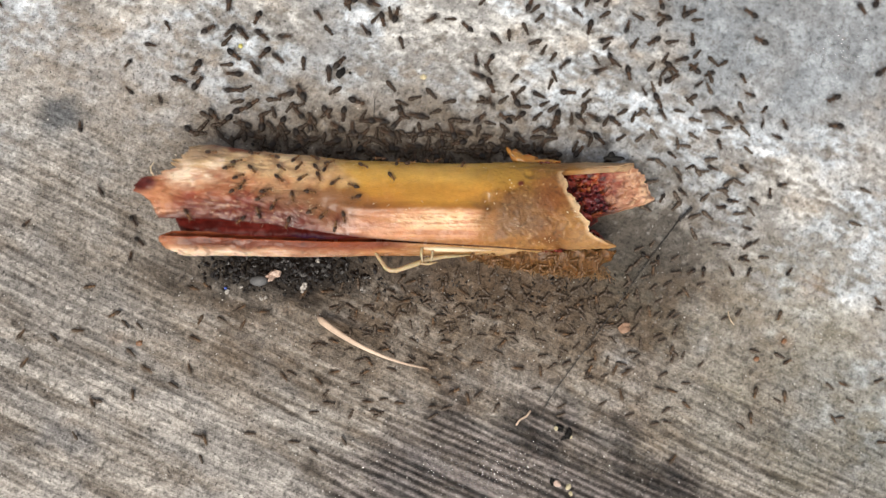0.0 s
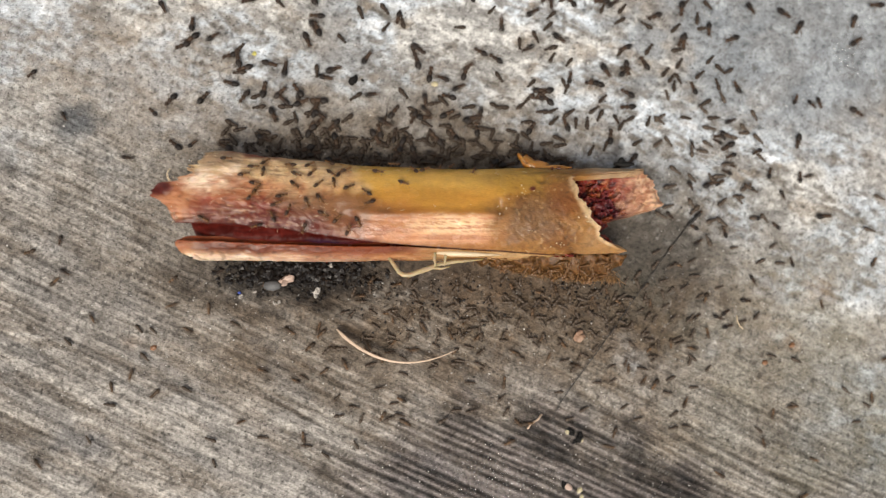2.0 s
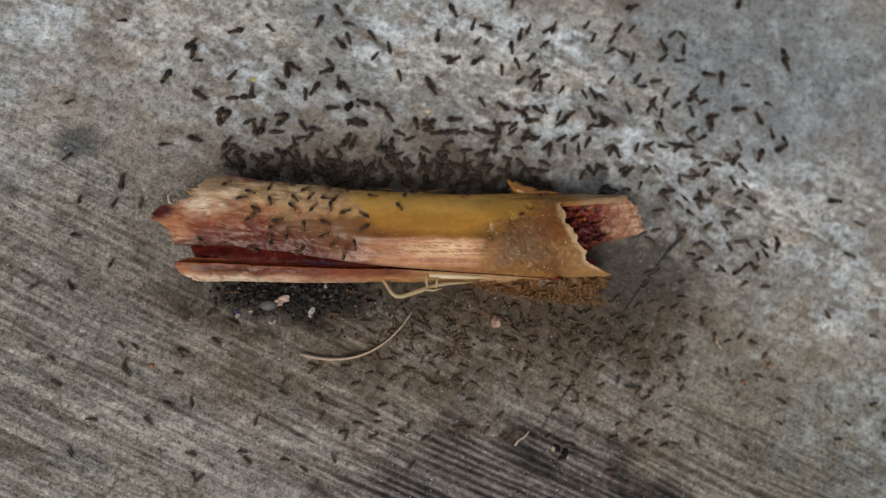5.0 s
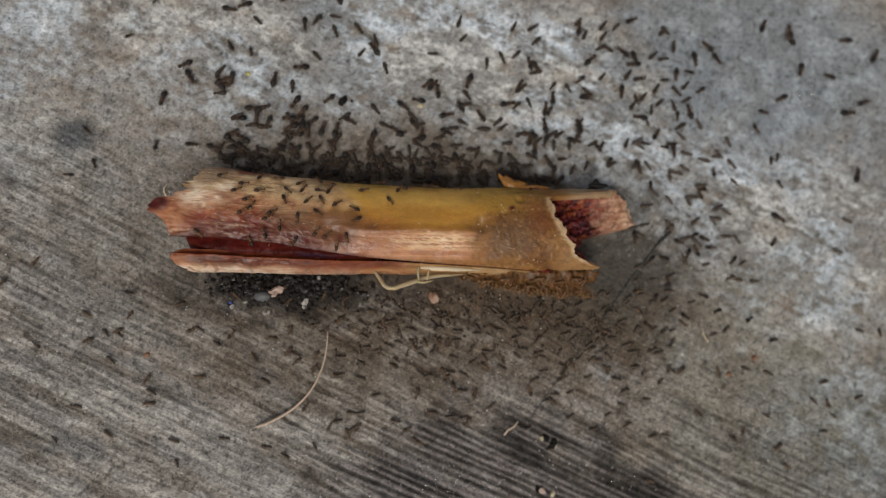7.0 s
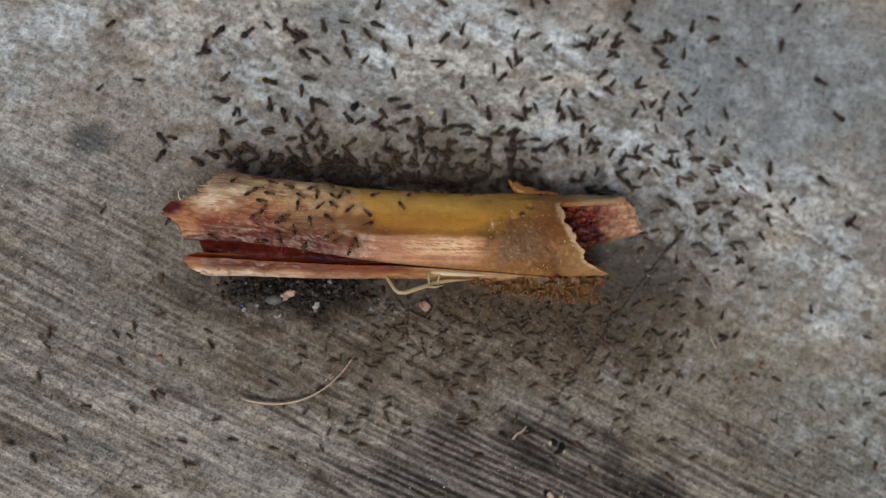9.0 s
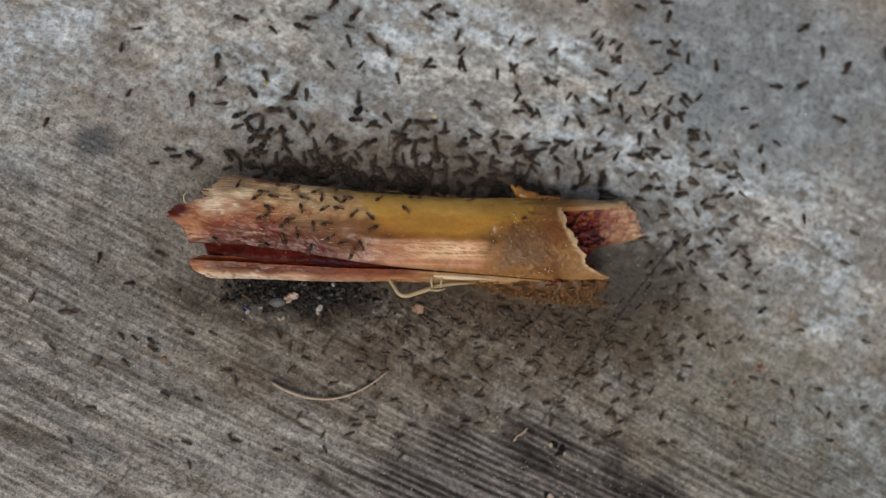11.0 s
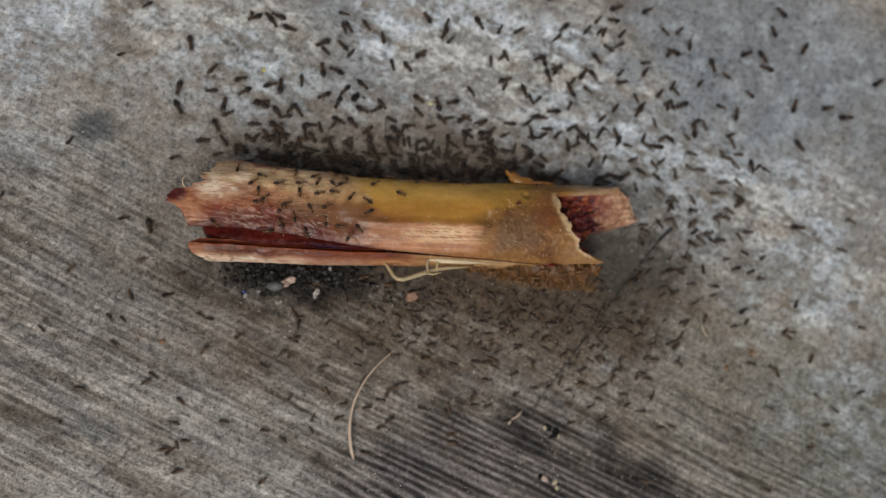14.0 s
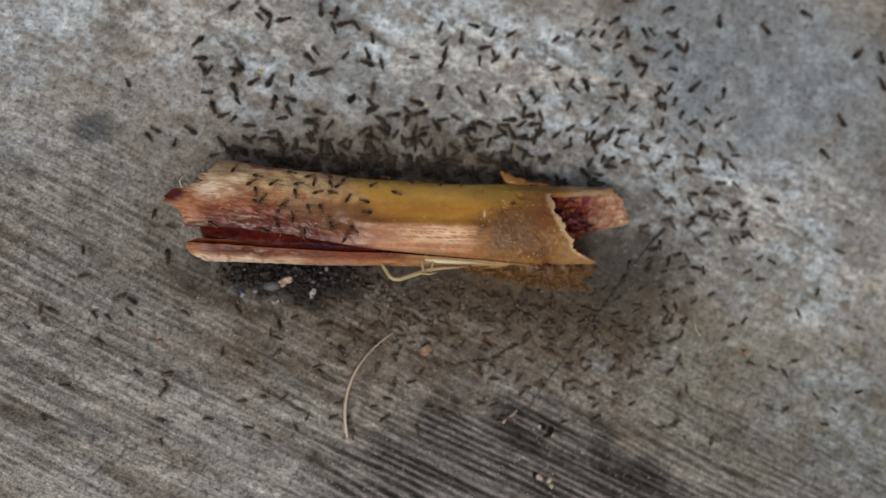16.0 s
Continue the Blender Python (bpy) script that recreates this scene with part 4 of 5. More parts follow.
def ground_rows(rng, home, roam, pace):
    """An ant's way over the concrete: it wanders about its home and keeps off the bone."""
    x, y = home
    heading, places = rng.uniform(0, 2 * math.pi), []
    speed = pace
    for t in TIMES:
        places.append((x, y, heading))
        speed = 0.6 * speed + 0.4 * pace * rng.uniform(0.0, 1.9)
        best = None
        for turn in (rng.gauss(0, 0.35), 0.5, -0.5, 0.95, -0.95, 1.3, -1.3):
            h = heading + max(-1.3, min(1.3, turn))
            nx, ny = x + speed * STEP * math.cos(h), y + speed * STEP * math.sin(h)
            off = math.hypot(nx - home[0], ny - home[1])
            cost = max(0, off - roam) + 50 * in_bone(nx, ny) + 25 * in_bone((x + nx) / 2, (y + ny) / 2) + 0.3 * abs(turn)
            if best is None or cost < best[0]:
                best = (cost, h, nx, ny)
        cost, h, nx, ny = best
        if cost > 20:
            nx, ny = x, y
        x, y, heading = nx, ny, h
    # between two steps an ant faces the mean of both
    places = [(x, y, (h + k[2]) / 2) for (x, y, h), k in zip(places, places[1:] + places[-1:])]
    px, py = np.array([p[0] for p in places]), np.array([p[1] for p in places])
    pz = ground_height(px, py)
    return [(t, standing(a, b, c + 0.02, Vector((0, 0, 1)), h)) for t, (a, b, h), c in zip(TIMES, places, pz)]


def bone_rows(rng, home):
    """A feeding ant on the bone: it shuffles round one spot."""
    hx, hy, heading = home[0], home[1], radians(home[2])
    x, y, rows = hx, hy, []
    moving = rng.random() < 0.35
    for t in TIMES:
        top = bone_top(x, y)
        rows.append((t, standing(x, y, top[0] + 0.02, top[1], heading)))
        reach = 0.8 if moving else 0.25
        nx, ny = hx + rng.uniform(-reach, reach), hy + rng.uniform(-reach, reach) * 0.7
        if bone_top(nx, ny) is None:
            nx, ny = x, y
        heading += rng.gauss(0, 0.35 if moving else 0.12)
        x, y = nx, ny
    return rows


FIELDS = (  # x from, to, y from, to, ants, roaming radius, pace in mm/s
    (-34, 40, 24, 33, 58, 9, 8), (-40, -12, 27, 48, 16, 10, 9), (-30, 58, 32, 58, 54, 16, 11), (46, 76, 2, 42, 36, 10, 8), (-14, 56, -20, 4, 48, 11, 8), (-34, 0, -12, 3, 8, 10, 7),
    (-66, -10, -28, 4, 17, 16, 10), (-70, -38, 6, 52, 12, 16, 9), (58, 102, 32, 66, 16, 16, 10), (48, 98, -34, 0, 11, 16, 9))
CROWDS = (  # x from, to, y from, to, ants, heading in degrees
    (-32, 27, 24, 29, 30, 10), (-32, 30, 24.5, 32, 26, -25), (-32, 46, 26, 38, 26, 40), (-33, 30, 24, 31, 30, -60), (-26, 26, 24, 31, 28, 75), (50, 74, -8, 36, 26, 25), (46, 72, 10, 40, 22, -40), (-35, 60, 32, 58, 26, 35), (-30, 60, 34, 60, 24, -50), (-10, 55, -22, 0, 34, 5), (-5, 50, -14, 0, 36, -20),
    (-20, 55, -24, -1, 26, 30), (-65, 0, -30, -2, 18, -28), (48, 98, -30, 30, 18, -20), (34, 58, -12, 9, 30, 40),
    (-12, 44, -9, 3.5, 44, 60), (-2, 48, -7, 3.5, 36, -70), (24, 62, 28, 60, 26, 55))
BONE_HOMES = (
    (-26.5, 20.2, 10), (-25.3, 21.3, 15), (-22.7, 20.0, -50), (-24.8, 18.7, 20), (-25.3, 16.6, 35), (-20.3, 16.4, 10), (-21.1, 15.3, 30), (-18.0, 20.3, -40),
    (-15.2, 20.7, 60), (-14.5, 18.7, 35), (-12.3, 20.4, -60), (-11.9, 18.9, -70), (-10.8, 20.5, 70), (-9.2, 18.1, 40), (-4.6, 21.0, -40), (0.1, 19.1, -60),
    (1.1, 21.8, 80), (-19.0, 14.2, 60), (-16.0, 15.5, -80), (-13.2, 16.3, -10), (-12.9, 13.3, 30), (-11.0, 12.7, 45), (-7.7, 12.3, -80), (-9.1, 10.9, 80),
    (-32.6, 12.5, -60), (-29.5, 22.8, 0), (-18.3, 18.5, -45), (-24.2, 17.4, 60), (-10.2, 21.5, 30), (3.3, 21.7, 20), (-22.7, 22.8, -20), (-15.9, 22.0, 60))
MOVERS = []


def spaced(taken, spot, gap):
    """Whether a spot keeps clear of those taken; if so it joins them."""
    if any(abs(a - spot[0]) < gap and abs(b - spot[1]) < gap for a, b in taken):
        return False
    taken.append(spot)
    return True


def build_ants():
    rng = random.Random(11)
    first = build_ant("ant", "small brown-black ant crawling on the concrete", stout=1.22)
    homes = []
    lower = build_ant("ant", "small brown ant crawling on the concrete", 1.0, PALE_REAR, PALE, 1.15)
    fresh = {first: True, lower: True}
    for x0, x1, y0, y1, number, roam, pace in FIELDS:
        made = 0
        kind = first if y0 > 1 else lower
        while made < number:
            home = rng.uniform(x0, x1), rng.uniform(y0, y1)
            if in_bone(*home, 0.6) or not spaced(homes, home, 1.9):
                continue
            rows = ground_rows(rng, home, roam, 1.75 * pace * rng.uniform(0.4, 1.4))
            ant = kind if fresh[kind] else copy_thing(kind, rows[0][1])
            fresh[kind] = False
            ant.scale = [rng.uniform(1.15, 1.4) if y0 > 20 else rng.uniform(0.78, 1.0)] * 3
            MOVERS.append((ant, rows))
            made += 1
    feeder = build_ant("ant", "small amber-brown ant feeding on the bone", 0.86, FEEDER_REAR, FEEDER)
    edge = [(rng.uniform(-22, 14), rng.uniform(21.6, 22.7), rng.uniform(-180, 180)) for _ in range(26)] + [(rng.uniform(-27, -5), rng.uniform(11, 20), rng.uniform(-180, 180)) for _ in range(24)]
    taken = [home[:2] for home in BONE_HOMES]
    edge = [home for home in edge if spaced(taken, home[:2], 1.9)]
    for k, home in enumerate((*BONE_HOMES, *edge)):
        rows = bone_rows(rng, home)
        MOVERS.append((feeder if k == 0 else copy_thing(feeder, rows[0][1]), rows))
    # the thick of the crowd, past telling apart: each troop drifts on its own line
    for x0, x1, y0, y1, number, course in CROWDS:
        spots = []
        bm, made = bmesh.new(), 0
        c, s = math.cos(radians(course)), math.sin(radians(course))
        while made < number:
            x, y = rng.uniform(x0, x1), rng.uniform(y0, y1)
            if in_bone(x, y, 1.4 if y > 10 else 2.4) or not spaced(spots, (x, y), 2.4):
                continue
            made += 1
            ant_shape(bm, x, y, ground_at(x, y) + 0.02, radians(course) + rng.gauss(0, 0.35) + (math.pi if rng.random() < 0.3 else 0), 0, rng.uniform(0.95, 1.2) if y > 10 else rng.uniform(0.72, 0.95))
        troop = part("ant_swarm", bm, SWARM_DARK if y0 > 20 else SWARM, None)
        tagged(troop, "thick of brown ants crawling over the concrete", "ants", kind="stuff")
        go, beat = rng.uniform(0.8, 1.3) * rng.choice((1, -1)), rng.uniform(1.5, 3)
        MOVERS.append((troop, [(t, pose(c * d * MM, s * d * MM * 0.25, 0)) for t, d in ((t, go * (t - 8) * 0.5 + 1.2 * math.sin(t / beat)) for t in TIMES)]))
    bm = bmesh.new()
    for _ in range(64):
        x, w = rng.uniform(14, 37), rng.uniform(0.12, 0.75)
        edge = float(lerp(x, [9, 16, 21, 30, 36, 39.5], [7.2, 5.7, 4.6, 3.3, 3.2, 6.0]))
        y, z = 7.4 + (edge - 7.4) * math.sin(1.57 * min(1, w * 1.25)), 8.2 - 7.4 * w**1.6
        ant_shape(bm, x, y - 0.35, z + 0.15, rng.uniform(0, 6.3), rng.uniform(0.3, 1.1), 0.8)
    feast = part("ant_swarm", bm, AMBER, None)
    tagged(feast, "cluster of amber ants feeding under the bone's lip", "ants", kind="stuff")
    MOVERS.append((feast, [(t, pose(0.25 * MM * math.sin(1.7 * t), 0.2 * MM * math.cos(2.3 * t), 0)) for t in TIMES]))


build_ants()


# ---- small things on the concrete ----
def pebble(name, label, mat, x, y, size, seed, turn=0.0, z=None, rough=0.35):
    bm = bmesh.new()
    lump(bm, (0, 0, 0), tuple(v * MM for v in size), seed, rough, turn)
    me = bpy.data.meshes.new(name)
    for f in bm.faces:
        f.smooth = rough < 0.3
    bm.to_mesh(me)
    bm.free()
    me.materials.append(mat)
    ob = new(name, me)
    ob.location = (x * MM, y * MM, ((ground_at(x, y) if z is None else z) + size[2] * 0.75) * MM)
    return tagged(ob, label, name.replace("_", " "))


def build_debris():
    white, pink, grey = stone("white_grit", (0.40, 0.37, 0.33)), stone("pinkish_stone", (0.48, 0.35, 0.28)), stone("grey_stone", (0.10, 0.10, 0.10), 0.5)
    yellow, black, orange = stone("yellow_crumb", (0.50, 0.45, 0.12)), stone("black_husk", (0.012, 0.011, 0.01), 0.6, 0.12), stone("orange_crumb", (0.22, 0.105, 0.05))
    cream = stone("cream_crumb", (0.55, 0.48, 0.30))
    blue = stone("blue_speck", (0.05, 0.10, 0.45))
    rng = random.Random(21)
    bm = bmesh.new()
    for _ in range(760):
        x, y = rng.gauss(-19.3, 6.4), rng.gauss(4.4, 2.0)
        r = rng.uniform(0.16, 0.7) if y > 2 else rng.uniform(0.1, 0.4)
        lump(bm, (x * MM, y * MM, (ground_at(x, y) + 0.5 * r) * MM), (r * MM, r * rng.uniform(0.4, 1) * MM, r * 0.6 * MM), rng.random() * 20, 0.9, rng.random() * 3, 1)
    for _ in range(260):
        x, y = rng.uniform(-10, 44), 3.2 - abs(rng.gauss(0, 4.5))
        r = rng.uniform(0.08, 0.34)
        lump(bm, (x * MM, y * MM, (ground_at(x, y) + 0.4 * r) * MM), (r * MM, r * rng.uniform(0.4, 1) * MM, r * 0.6 * MM), rng.random() * 20, 0.9, rng.random() * 3, 1)
    for _ in range(100):
        x, y = (rng.gauss(-22, 3.5), rng.gauss(26, 1.2)) if rng.random() < 0.6 else (rng.uniform(-32, 42), 23 + abs(rng.gauss(1.2, 1.6)))
        r = rng.uniform(0.1, 0.38)
        lump(bm, (x * MM, y * MM, (ground_at(x, y) + 0.4 * r) * MM), (r * MM, r * rng.uniform(0.4, 1) * MM, r * 0.6 * MM), rng.random() * 20, 0.9, rng.random() * 3, 1)
    soil = part("soil", bm, SOIL, None)
    soil.data.polygons.foreach_set("use_smooth", np.zeros(len(soil.data.polygons), bool))
    tagged(soil, "damp black soil crumbs beside the bone", "soil", kind="stuff")
    pebble("pebble", "flat smooth grey pebble in black soil", grey, -23.4, 2.0, (1.7, 1.0, 0.7), 2.0, 0.1, rough=0.2)
    pebble("pebble", "pinkish white angular pebble in black soil", pink, -20.9, 3.0, (1.4, 0.9, 0.9), 4.0, 0.5, rough=0.75)
    for x, y, r in ((-15.4, 1.0, 0.7), (-15.7, 0.2, 0.55), (-29.0, 0.0, 0.45), (-23.0, -1.2, 0.4), (-22.2, -1.0, 0.35), (-13, 5.5, 0.5), (-26.5, 0.8, 0.3)):
        pebble("grit_grain", "small white grain of grit in black soil", white, x, y, (r, r * 0.7, r * 0.7), x, rng.random() * 3, rough=0.8)
    pebble("plastic_speck", "tiny blue plastic speck in black soil", blue, -29.3, 0.7, (0.28, 0.25, 0.2), 1.0)
    pebble("husk", "small black seed husk on pale concrete", black, -9.3, 40.1, (1.0, 0.75, 0.6), 6.0, 0.9, rough=0.5)
    pebble("husk", "tiny black crumb beside a seed husk", black, -7.6, 40.3, (0.3, 0.25, 0.2), 7.0)
    pebble("crumb", "tiny bright yellow crumb on concrete", yellow, -27.5, 44.8, (0.45, 0.4, 0.3), 8.0)
    pebble("crumb", "small cream crumb on pale concrete", cream, 5.9, 39.8, (0.6, 0.5, 0.35), 9.0)
    for x, y in ((74.2, -9.3), (68.7, -12.6), (-44, -9)):
        pebble("crumb", "small orange-brown crumb on concrete", orange, x, y, (0.6, 0.45, 0.3), x, 0.4)
    for x, y, r in ((31.0, -25.0, 0.7), (32.6, -25.9, 0.9), (31.8, -26.6, 0.6), (29.5, -34.4, 0.6)):
        pebble("husk", "dark husk fragment on damp concrete", black, x, y, (r, r * 0.6, r * 0.5), y, x, rough=0.9)
    for x, y, r in ((30.3, -24.9, 0.45), (33.0, -26.4, 0.4), (30.4, -34.7, 0.7), (32.5, -35.4, 0.6), (32.9, -36.6, 0.45)):
        pebble("grit_grain", "small cream grain beside dark husks", cream if r < 0.65 else pink, x, y, (r, r * 0.8, r * 0.7), y, x)
    # black scrap leaning on the back of the bone
    bm = bmesh.new()
    lump(bm, (0, 0, 0), (1.9 * MM, 0.5 * MM, 0.5 * MM), 5.0, 0.5, -0.1)
    lump(bm, (-0.4 * MM, 0.6 * MM, 0), (0.6 * MM, 0.6 * MM, 0.4 * MM), 8.0, 0.5)
    lump(bm, (0.3 * MM, 0.2 * MM, -3.6 * MM), (0.5 * MM, 0.5 * MM, 3.6 * MM), 9.0, 0.3)
    for k in range(9):
        a = rng.uniform(0, 6.3)
        lump(bm, (rng.uniform(-1.6, 1.6) * MM, rng.uniform(-0.2, 0.7) * MM, rng.uniform(-0.2, 0.3) * MM), (rng.uniform(0.15, 0.5) * MM, 0.2 * MM, 0.2 * MM), a, 0.7, a, 1)
    scrap = part("charred_scrap", bm, black, None)
    scrap.location = (39.3 * MM, 23.6 * MM, 7.5 * MM)
    tagged(scrap, "black charred scrap leaning on the bone", "scrap")
    # grass stalk with its seed head
    stalk = new("grass_stalk")
    tagged(stalk, "thin dark dry grass stalk with a seed head", "grass stalk")
    bm = bmesh.new()
    way = [(54.6, 14.0), (49, 7), (43, -1), (37, -9), (32, -15.5), (29, -19.5), (27.5, -23)]
    tube(bm, [(x * MM, y * MM, (ground_at(x, y) + 0.25 + 0.5 * math.sin(k * 0.6)) * MM) for k, (x, y) in enumerate(way)], [0.085 * MM] * 6 + [0.05 * MM], 6)
    part("stem", bm, STALK, stalk)
    bm = bmesh.new()
    for k in range(7):
        lump(bm, ((54.3 + 0.35 * k) * MM, (13.6 + 0.32 * k) * MM, (ground_at(55, 14) + 0.7) * MM), (0.6 * MM, 0.3 * MM, 0.35 * MM), k + 1.0, 0.3, 0.8 + 0.5 * (-1) ** k, 1)
    part("seed_head", bm, STALK, stalk)
    for name, label, way, r, mat in (
            ("fibre", "short fine white fibre on concrete", [(63.4, -3.6), (63.5, -4.6), (64.0, -5.6), (64.5, -6.2)], 0.09, SPLINTER),
            ("fibre", "short pale curled fibre on damp concrete", [(22.9, -24.2), (23.6, -23.2), (24.8, -22.6), (25.6, -21.6)], 0.2, STRAW),
            ("fibre", "fine brown upright fibre near the bone", [(-3.2, 32.0), (-3.1, 33.5), (-3.0, 35.5)], 0.08, STALK)):
        bm = bmesh.new()
        tube(bm, [(x * MM, y * MM, (ground_at(x, y) + r + 0.1) * MM) for x, y in way], r * MM, 5)
        tagged(part(name, bm, mat, None), label, "fibre")


build_debris()


def build_water():
    """Water standing in beads along the broom marks."""
    rng = random.Random(31)
    bm = bmesh.new()
    c, s = math.cos(RIDGE), math.sin(RIDGE)
    spots = [(rng.gauss(17, 6), rng.gauss(-34, 3.0)) for _ in range(800)] + [(rng.uniform(-10, 52), rng.uniform(-42, -27)) for _ in range(260)]
    spots += [(rng.gauss(87, 2.2), rng.gauss(46.5, 2.0)) for _ in range(110)] + [(rng.gauss(94, 2.2), rng.gauss(52, 2.0)) for _ in range(40)]
    for x, y in spots:
        # each bead lies tilted so that it mirrors the sun towards the camera
        w, l, tilt, along = rng.uniform(0.09, 0.2), rng.uniform(0.12, 0.3), rng.gauss(0.2 if x < 60 else 0.6, 0.08), rng.gauss(0.1 if x < 60 else 0.19, 0.07)
        base, rings = ground_at(x, y) + 0.16, []
        for k in range(1, 4):
            a, ring = k / 3, []
            for j in range(10):
                p, q = l * a * math.cos(0.2 * math.pi * j), w * a * math.sin(0.2 * math.pi * j)
                ring.append(bm.verts.new(((x + c * p - s * q) * MM, (y + s * p + c * q) * MM, (base + tilt * q + along * p + 0.1 * w * (1 - a**4) - 0.05 * (k == 3)) * MM)))
            rings.append(ring)
        top = bm.verts.new((x * MM, y * MM, (base + 0.1 * w) * MM))
        for j in range(10):
            bm.faces.new((top, rings[0][j], rings[0][(j + 1) % 10]))
            for a, b in zip(rings, rings[1:]):
                bm.faces.new((a[j], b[j], b[(j + 1) % 10], a[(j + 1) % 10]))
    drops = part("water", bm, WATER, None)
    drops.visible_shadow = False
    tagged(drops, "glinting water beads on the damp concrete", "water", kind="stuff")


build_water()


def build_grit():
    """Loose sand over the concrete."""
    rng = np.random.RandomState(41)
    n = 7000
    x, y = rng.uniform(-82, 112, n), rng.uniform(-44, 74, n)
    keep = (rng.rand(n) < 0.35 + 0.65 * worn_away(x, y)) & ~((np.abs(y - 14.5) < 10) & (x > -42) & (x < 47))
    x, y = x[keep], y[keep]
    r, a = 0.06 + 0.13 * rng.rand(len(x)) ** 2, rng.uniform(0, 3.1, len(x))
    base = np.array([(1, 0, 0), (0, 1, 0), (-1, 0, 0), (0, -1, 0), (0.2, 0.1, 0.8), (0, 0, -0.8)])
    pts = base[None] * r[:, None, None] * (0.7 + 0.6 * rng.rand(len(x), 6, 1))
    c, s = np.cos(a)[:, None], np.sin(a)[:, None]
    z = ground_height(x, y)
    pts = np.stack([c * pts[..., 0] - s * pts[..., 1] + x[:, None], s * pts[..., 0] + c * pts[..., 1] + y[:, None], pts[..., 2] + (z + 0.4 * r)[:, None]], -1)
    tri = np.array([(0, 1, 4), (1, 2, 4), (2, 3, 4), (3, 0, 4), (1, 0, 5), (2, 1, 5), (3, 2, 5), (0, 3, 5)])
    faces = (tri[None] + 6 * np.arange(len(x))[:, None, None]).reshape(-1, 3)
    sand = material("sand_grain", (0.3, 0.28, 0.25), 0.6, scale=900, vary=0.2, bump=0)
    n, link = sand.node_tree.nodes, sand.node_tree.links.new
    geo, ramp = n.new("ShaderNodeNewGeometry"), n.new("ShaderNodeValToRGB")
    ramp.color_ramp.elements[0].color, ramp.color_ramp.elements[1].color = (0.035, 0.028, 0.022, 1), (0.66, 0.63, 0.58, 1)
    link(geo.outputs["Random Per Island"], ramp.inputs[0])
    link(ramp.outputs[0], n["Principled BSDF"].inputs["Base Color"])
    grit = mesh_object("grit", pts.reshape(-1, 3) * MM, faces, sand, flat=True)
    tagged(grit, "loose pale and dark sand grains on the concrete", "grit", kind="stuff")


build_grit()


def build_straw():
    """The curved straw that the ants turn about: its chord along x, thick end at -x, bulging to -y."""
    bm = bmesh.new()
    pts, radii = [], []
    for k in range(25):
        s = -1 + k / 12
        pts.append((11.0 * s * MM, (-4.2 * (1 - s * s)) * MM, 0))
        radii.append((0.28 - 0.09 * (s + 1)) * MM if abs(s) < 0.99 else 0.09 * MM)
    tube(bm, pts, radii, 8)
    for v in bm.verts:
        # a flat blade, broadest at its thick end
        v.co.z *= 1.9 - 0.06 * v.co.x / MM
    straw = part("straw", bm, STRAW, None)
    return tagged(straw, "thin curved pale straw dragged about by ants", "straw")


def build_crumb():
    return pebble("meat_crumb", "brown meat crumb carried by ants", stone("meat_crumb", (0.30, 0.18, 0.115)), 43.4, -6.6, (1.15, 0.85, 0.5), 3.3, rough=0.8)


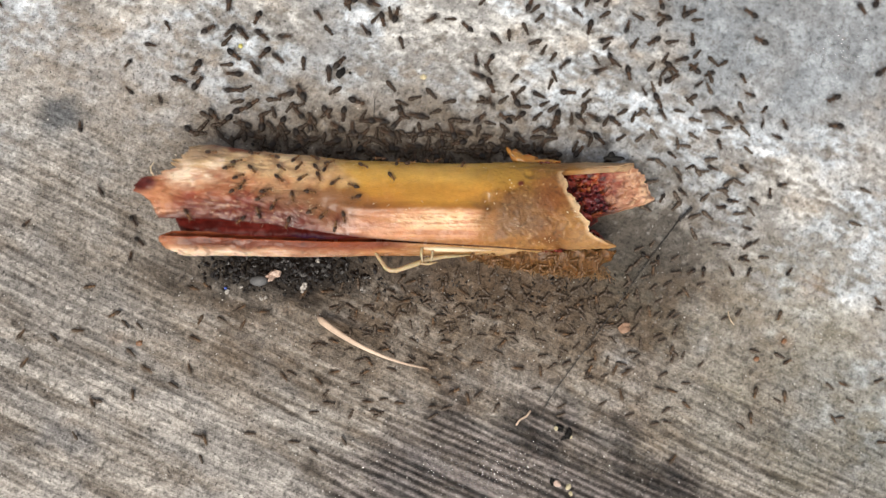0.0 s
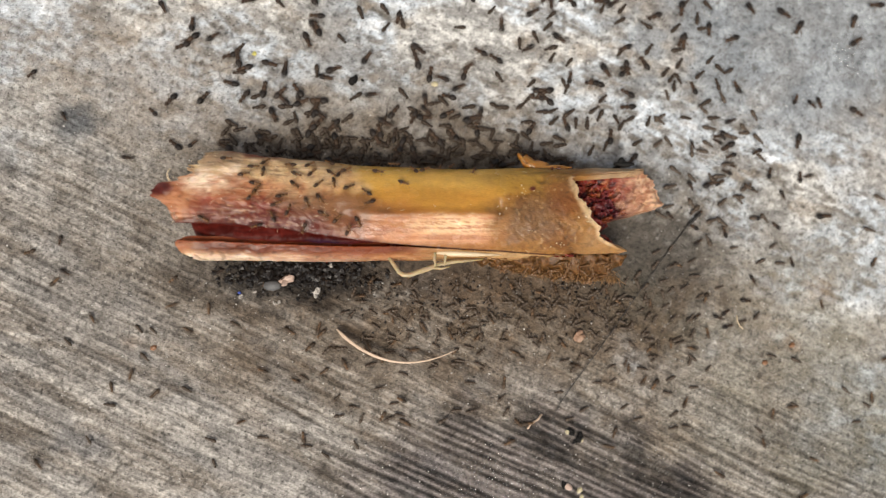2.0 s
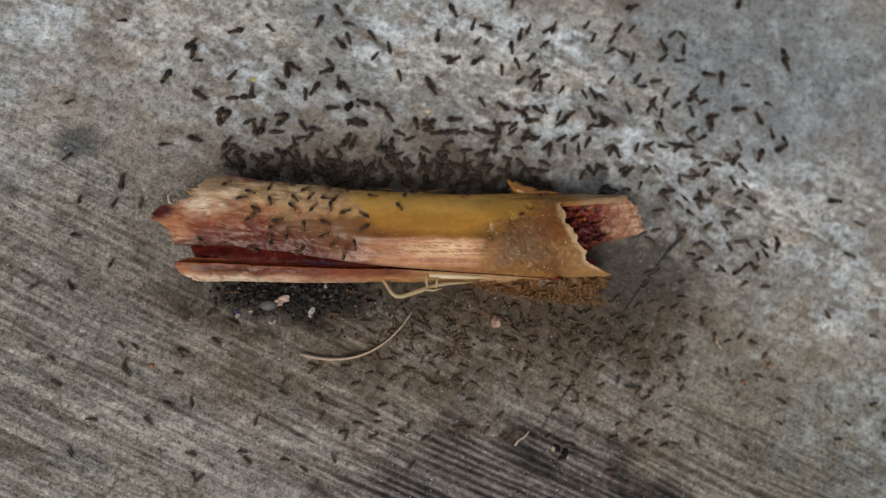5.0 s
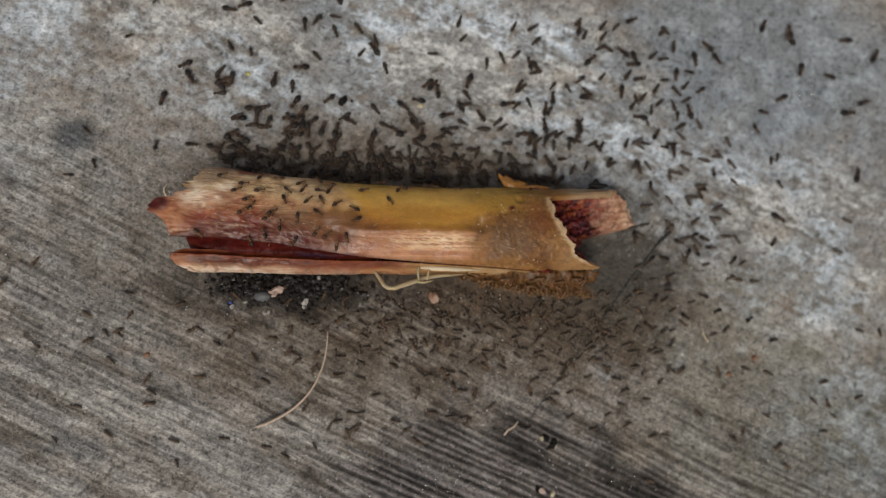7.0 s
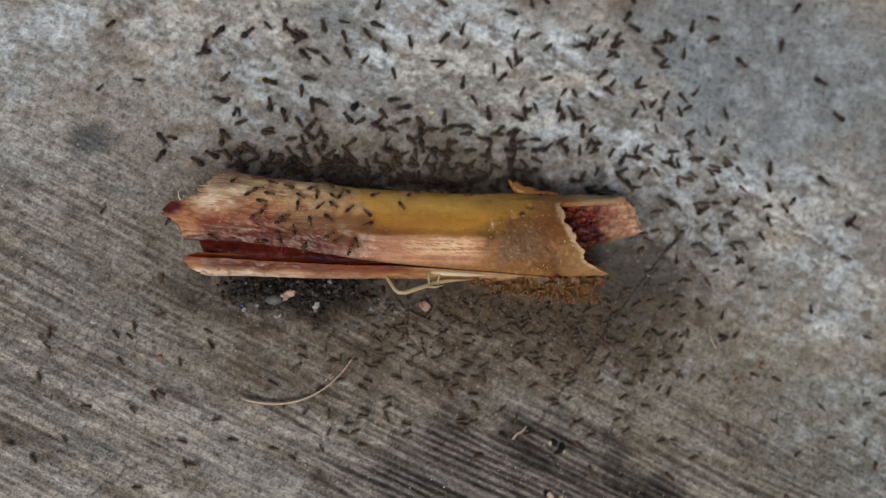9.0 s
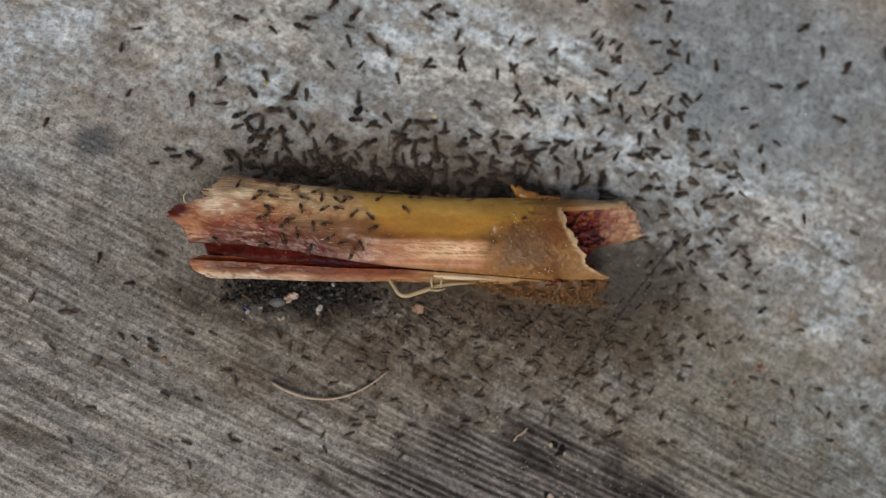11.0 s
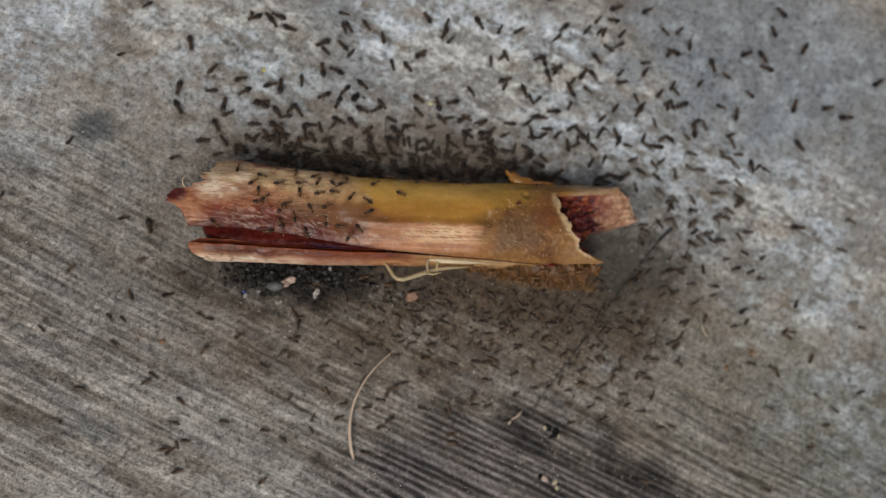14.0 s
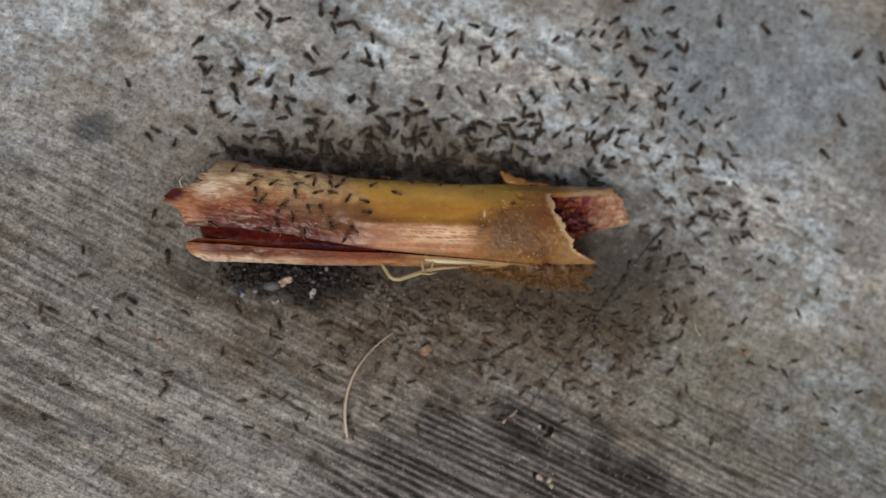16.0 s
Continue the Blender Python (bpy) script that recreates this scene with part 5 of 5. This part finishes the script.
STRAW_THING, CRUMB_THING = build_straw(), build_crumb()
STRAW_WAY = (  # seconds, x, y in mm, turn of the chord, roll about it
    (0.00, -3.0, -9.2, -25, 75),
    (0.50, -3.0, -8.9, -11, 60),
    (1.00, -2.0, -10.2, -6, 68),
    (1.50, -1.8, -7.8, -1, 40),
    (2.00, -1.0, -7.8, -10, 25),
    (2.50, -1.1, -4.9, -2, 10),
    (3.00, -2.0, -3.6, -2, 0),
    (3.50, -2.2, -1.2, 3, 0),
    (4.00, -2.7, 1.1, -7, 0),
    (5.20, -8.0, -4.0, 30, 0),
    (6.50, -14.1, -9.3, 70, 0),
    (7.00, -17.6, -13.3, 54, 0),
    (7.50, -18.8, -14.2, 53, 0),
    (8.00, -18.6, -15.1, 40, 0),
    (8.50, -19.1, -13.4, 33, 0),
    (9.00, -18.4, -12.5, 21, 0),
    (9.20, -17.1, -13.3, 25, 0),
    (11.30, -11.3, -11.2, -6, 0),
    (11.50, -9.9, -10.1, -14, 0),
    (12.00, -9.3, -11.2, -15, 0),
    (12.50, -9.5, -12.1, -11, 0),
    (12.60, -7.2, -15.2, -1, 50),
    (12.70, -3.8, -17.0, 22, 95),
    (12.85, -1.6, -20.4, 73, 140),
    (13.00, 0.6, -23.4, 98, 170),
    (13.30, -1.0, -21.2, 84, 156),
    (13.50, -2.3, -21.4, 89, 156),
    (14.00, -3.7, -20.5, 71, 156),
    (14.50, -5.5, -19.8, 71, 156),
    (15.00, -5.1, -19.4, 63, 156),
    (15.50, -4.3, -17.4, 76, 156),
    (16.00, -3.7, -16.9, 68, 156),
)
CRUMB_WAY = ((0, 43.4, -6.6), (1.5, 34.5, -7.3), (3.5, 28.5, -6.0), (6.5, 10.4, 3.0), (7, 8.9, 2.3), (14, 2.9, 0.5), (14.5, 2.7, -4.0), (15, 1.7, -7.8), (15.5, 2.2, -11.3), (16, 6.9, -10.0))


def legs(ant):
    return [o for o in ant.children if o.name.startswith("leg")]


def motions():
    for ant, rows in MOVERS:
        walk(ant, rows)
    # tripod gait: alternate legs swing together, alike on all walking ants
    walkers = [ant for ant, rows in MOVERS if ant.get("label", "").endswith("crawling on the concrete") and ant.children]
    for k, leg in enumerate(legs(walkers[0])):
        swing = 13 * (-1) ** (k + k // 3)
        walk(leg, [(0.125 * n, pose(0, 0, 0, 0, 0, swing * (-1) ** n)) for n in range(129)])
        for other in walkers[1:]:
            twin = legs(other)[k]
            twin.rotation_mode = "QUATERNION"
            keys = twin.animation_data_create()
            keys.action = leg.animation_data.action
            keys.action_slot = leg.animation_data.action_slot
    rows = []
    for t, x, y, turn, roll in STRAW_WAY:
        # rolled over, the bulge stands up or lies on the other side
        tilt = Matrix.Rotation(radians(-roll), 4, "X")
        rows.append((t, Matrix.Translation((x * MM, y * MM, 0.55 * MM)) @ Matrix.Rotation(radians(turn), 4, "Z") @ tilt))
    walk(STRAW_THING, rows)
    walk(CRUMB_THING, [(t, pose(x * MM, y * MM, (ground_at(x, y) + 0.8) * MM, 0, 0, 12 * t)) for t, x, y in CRUMB_WAY])


motions()
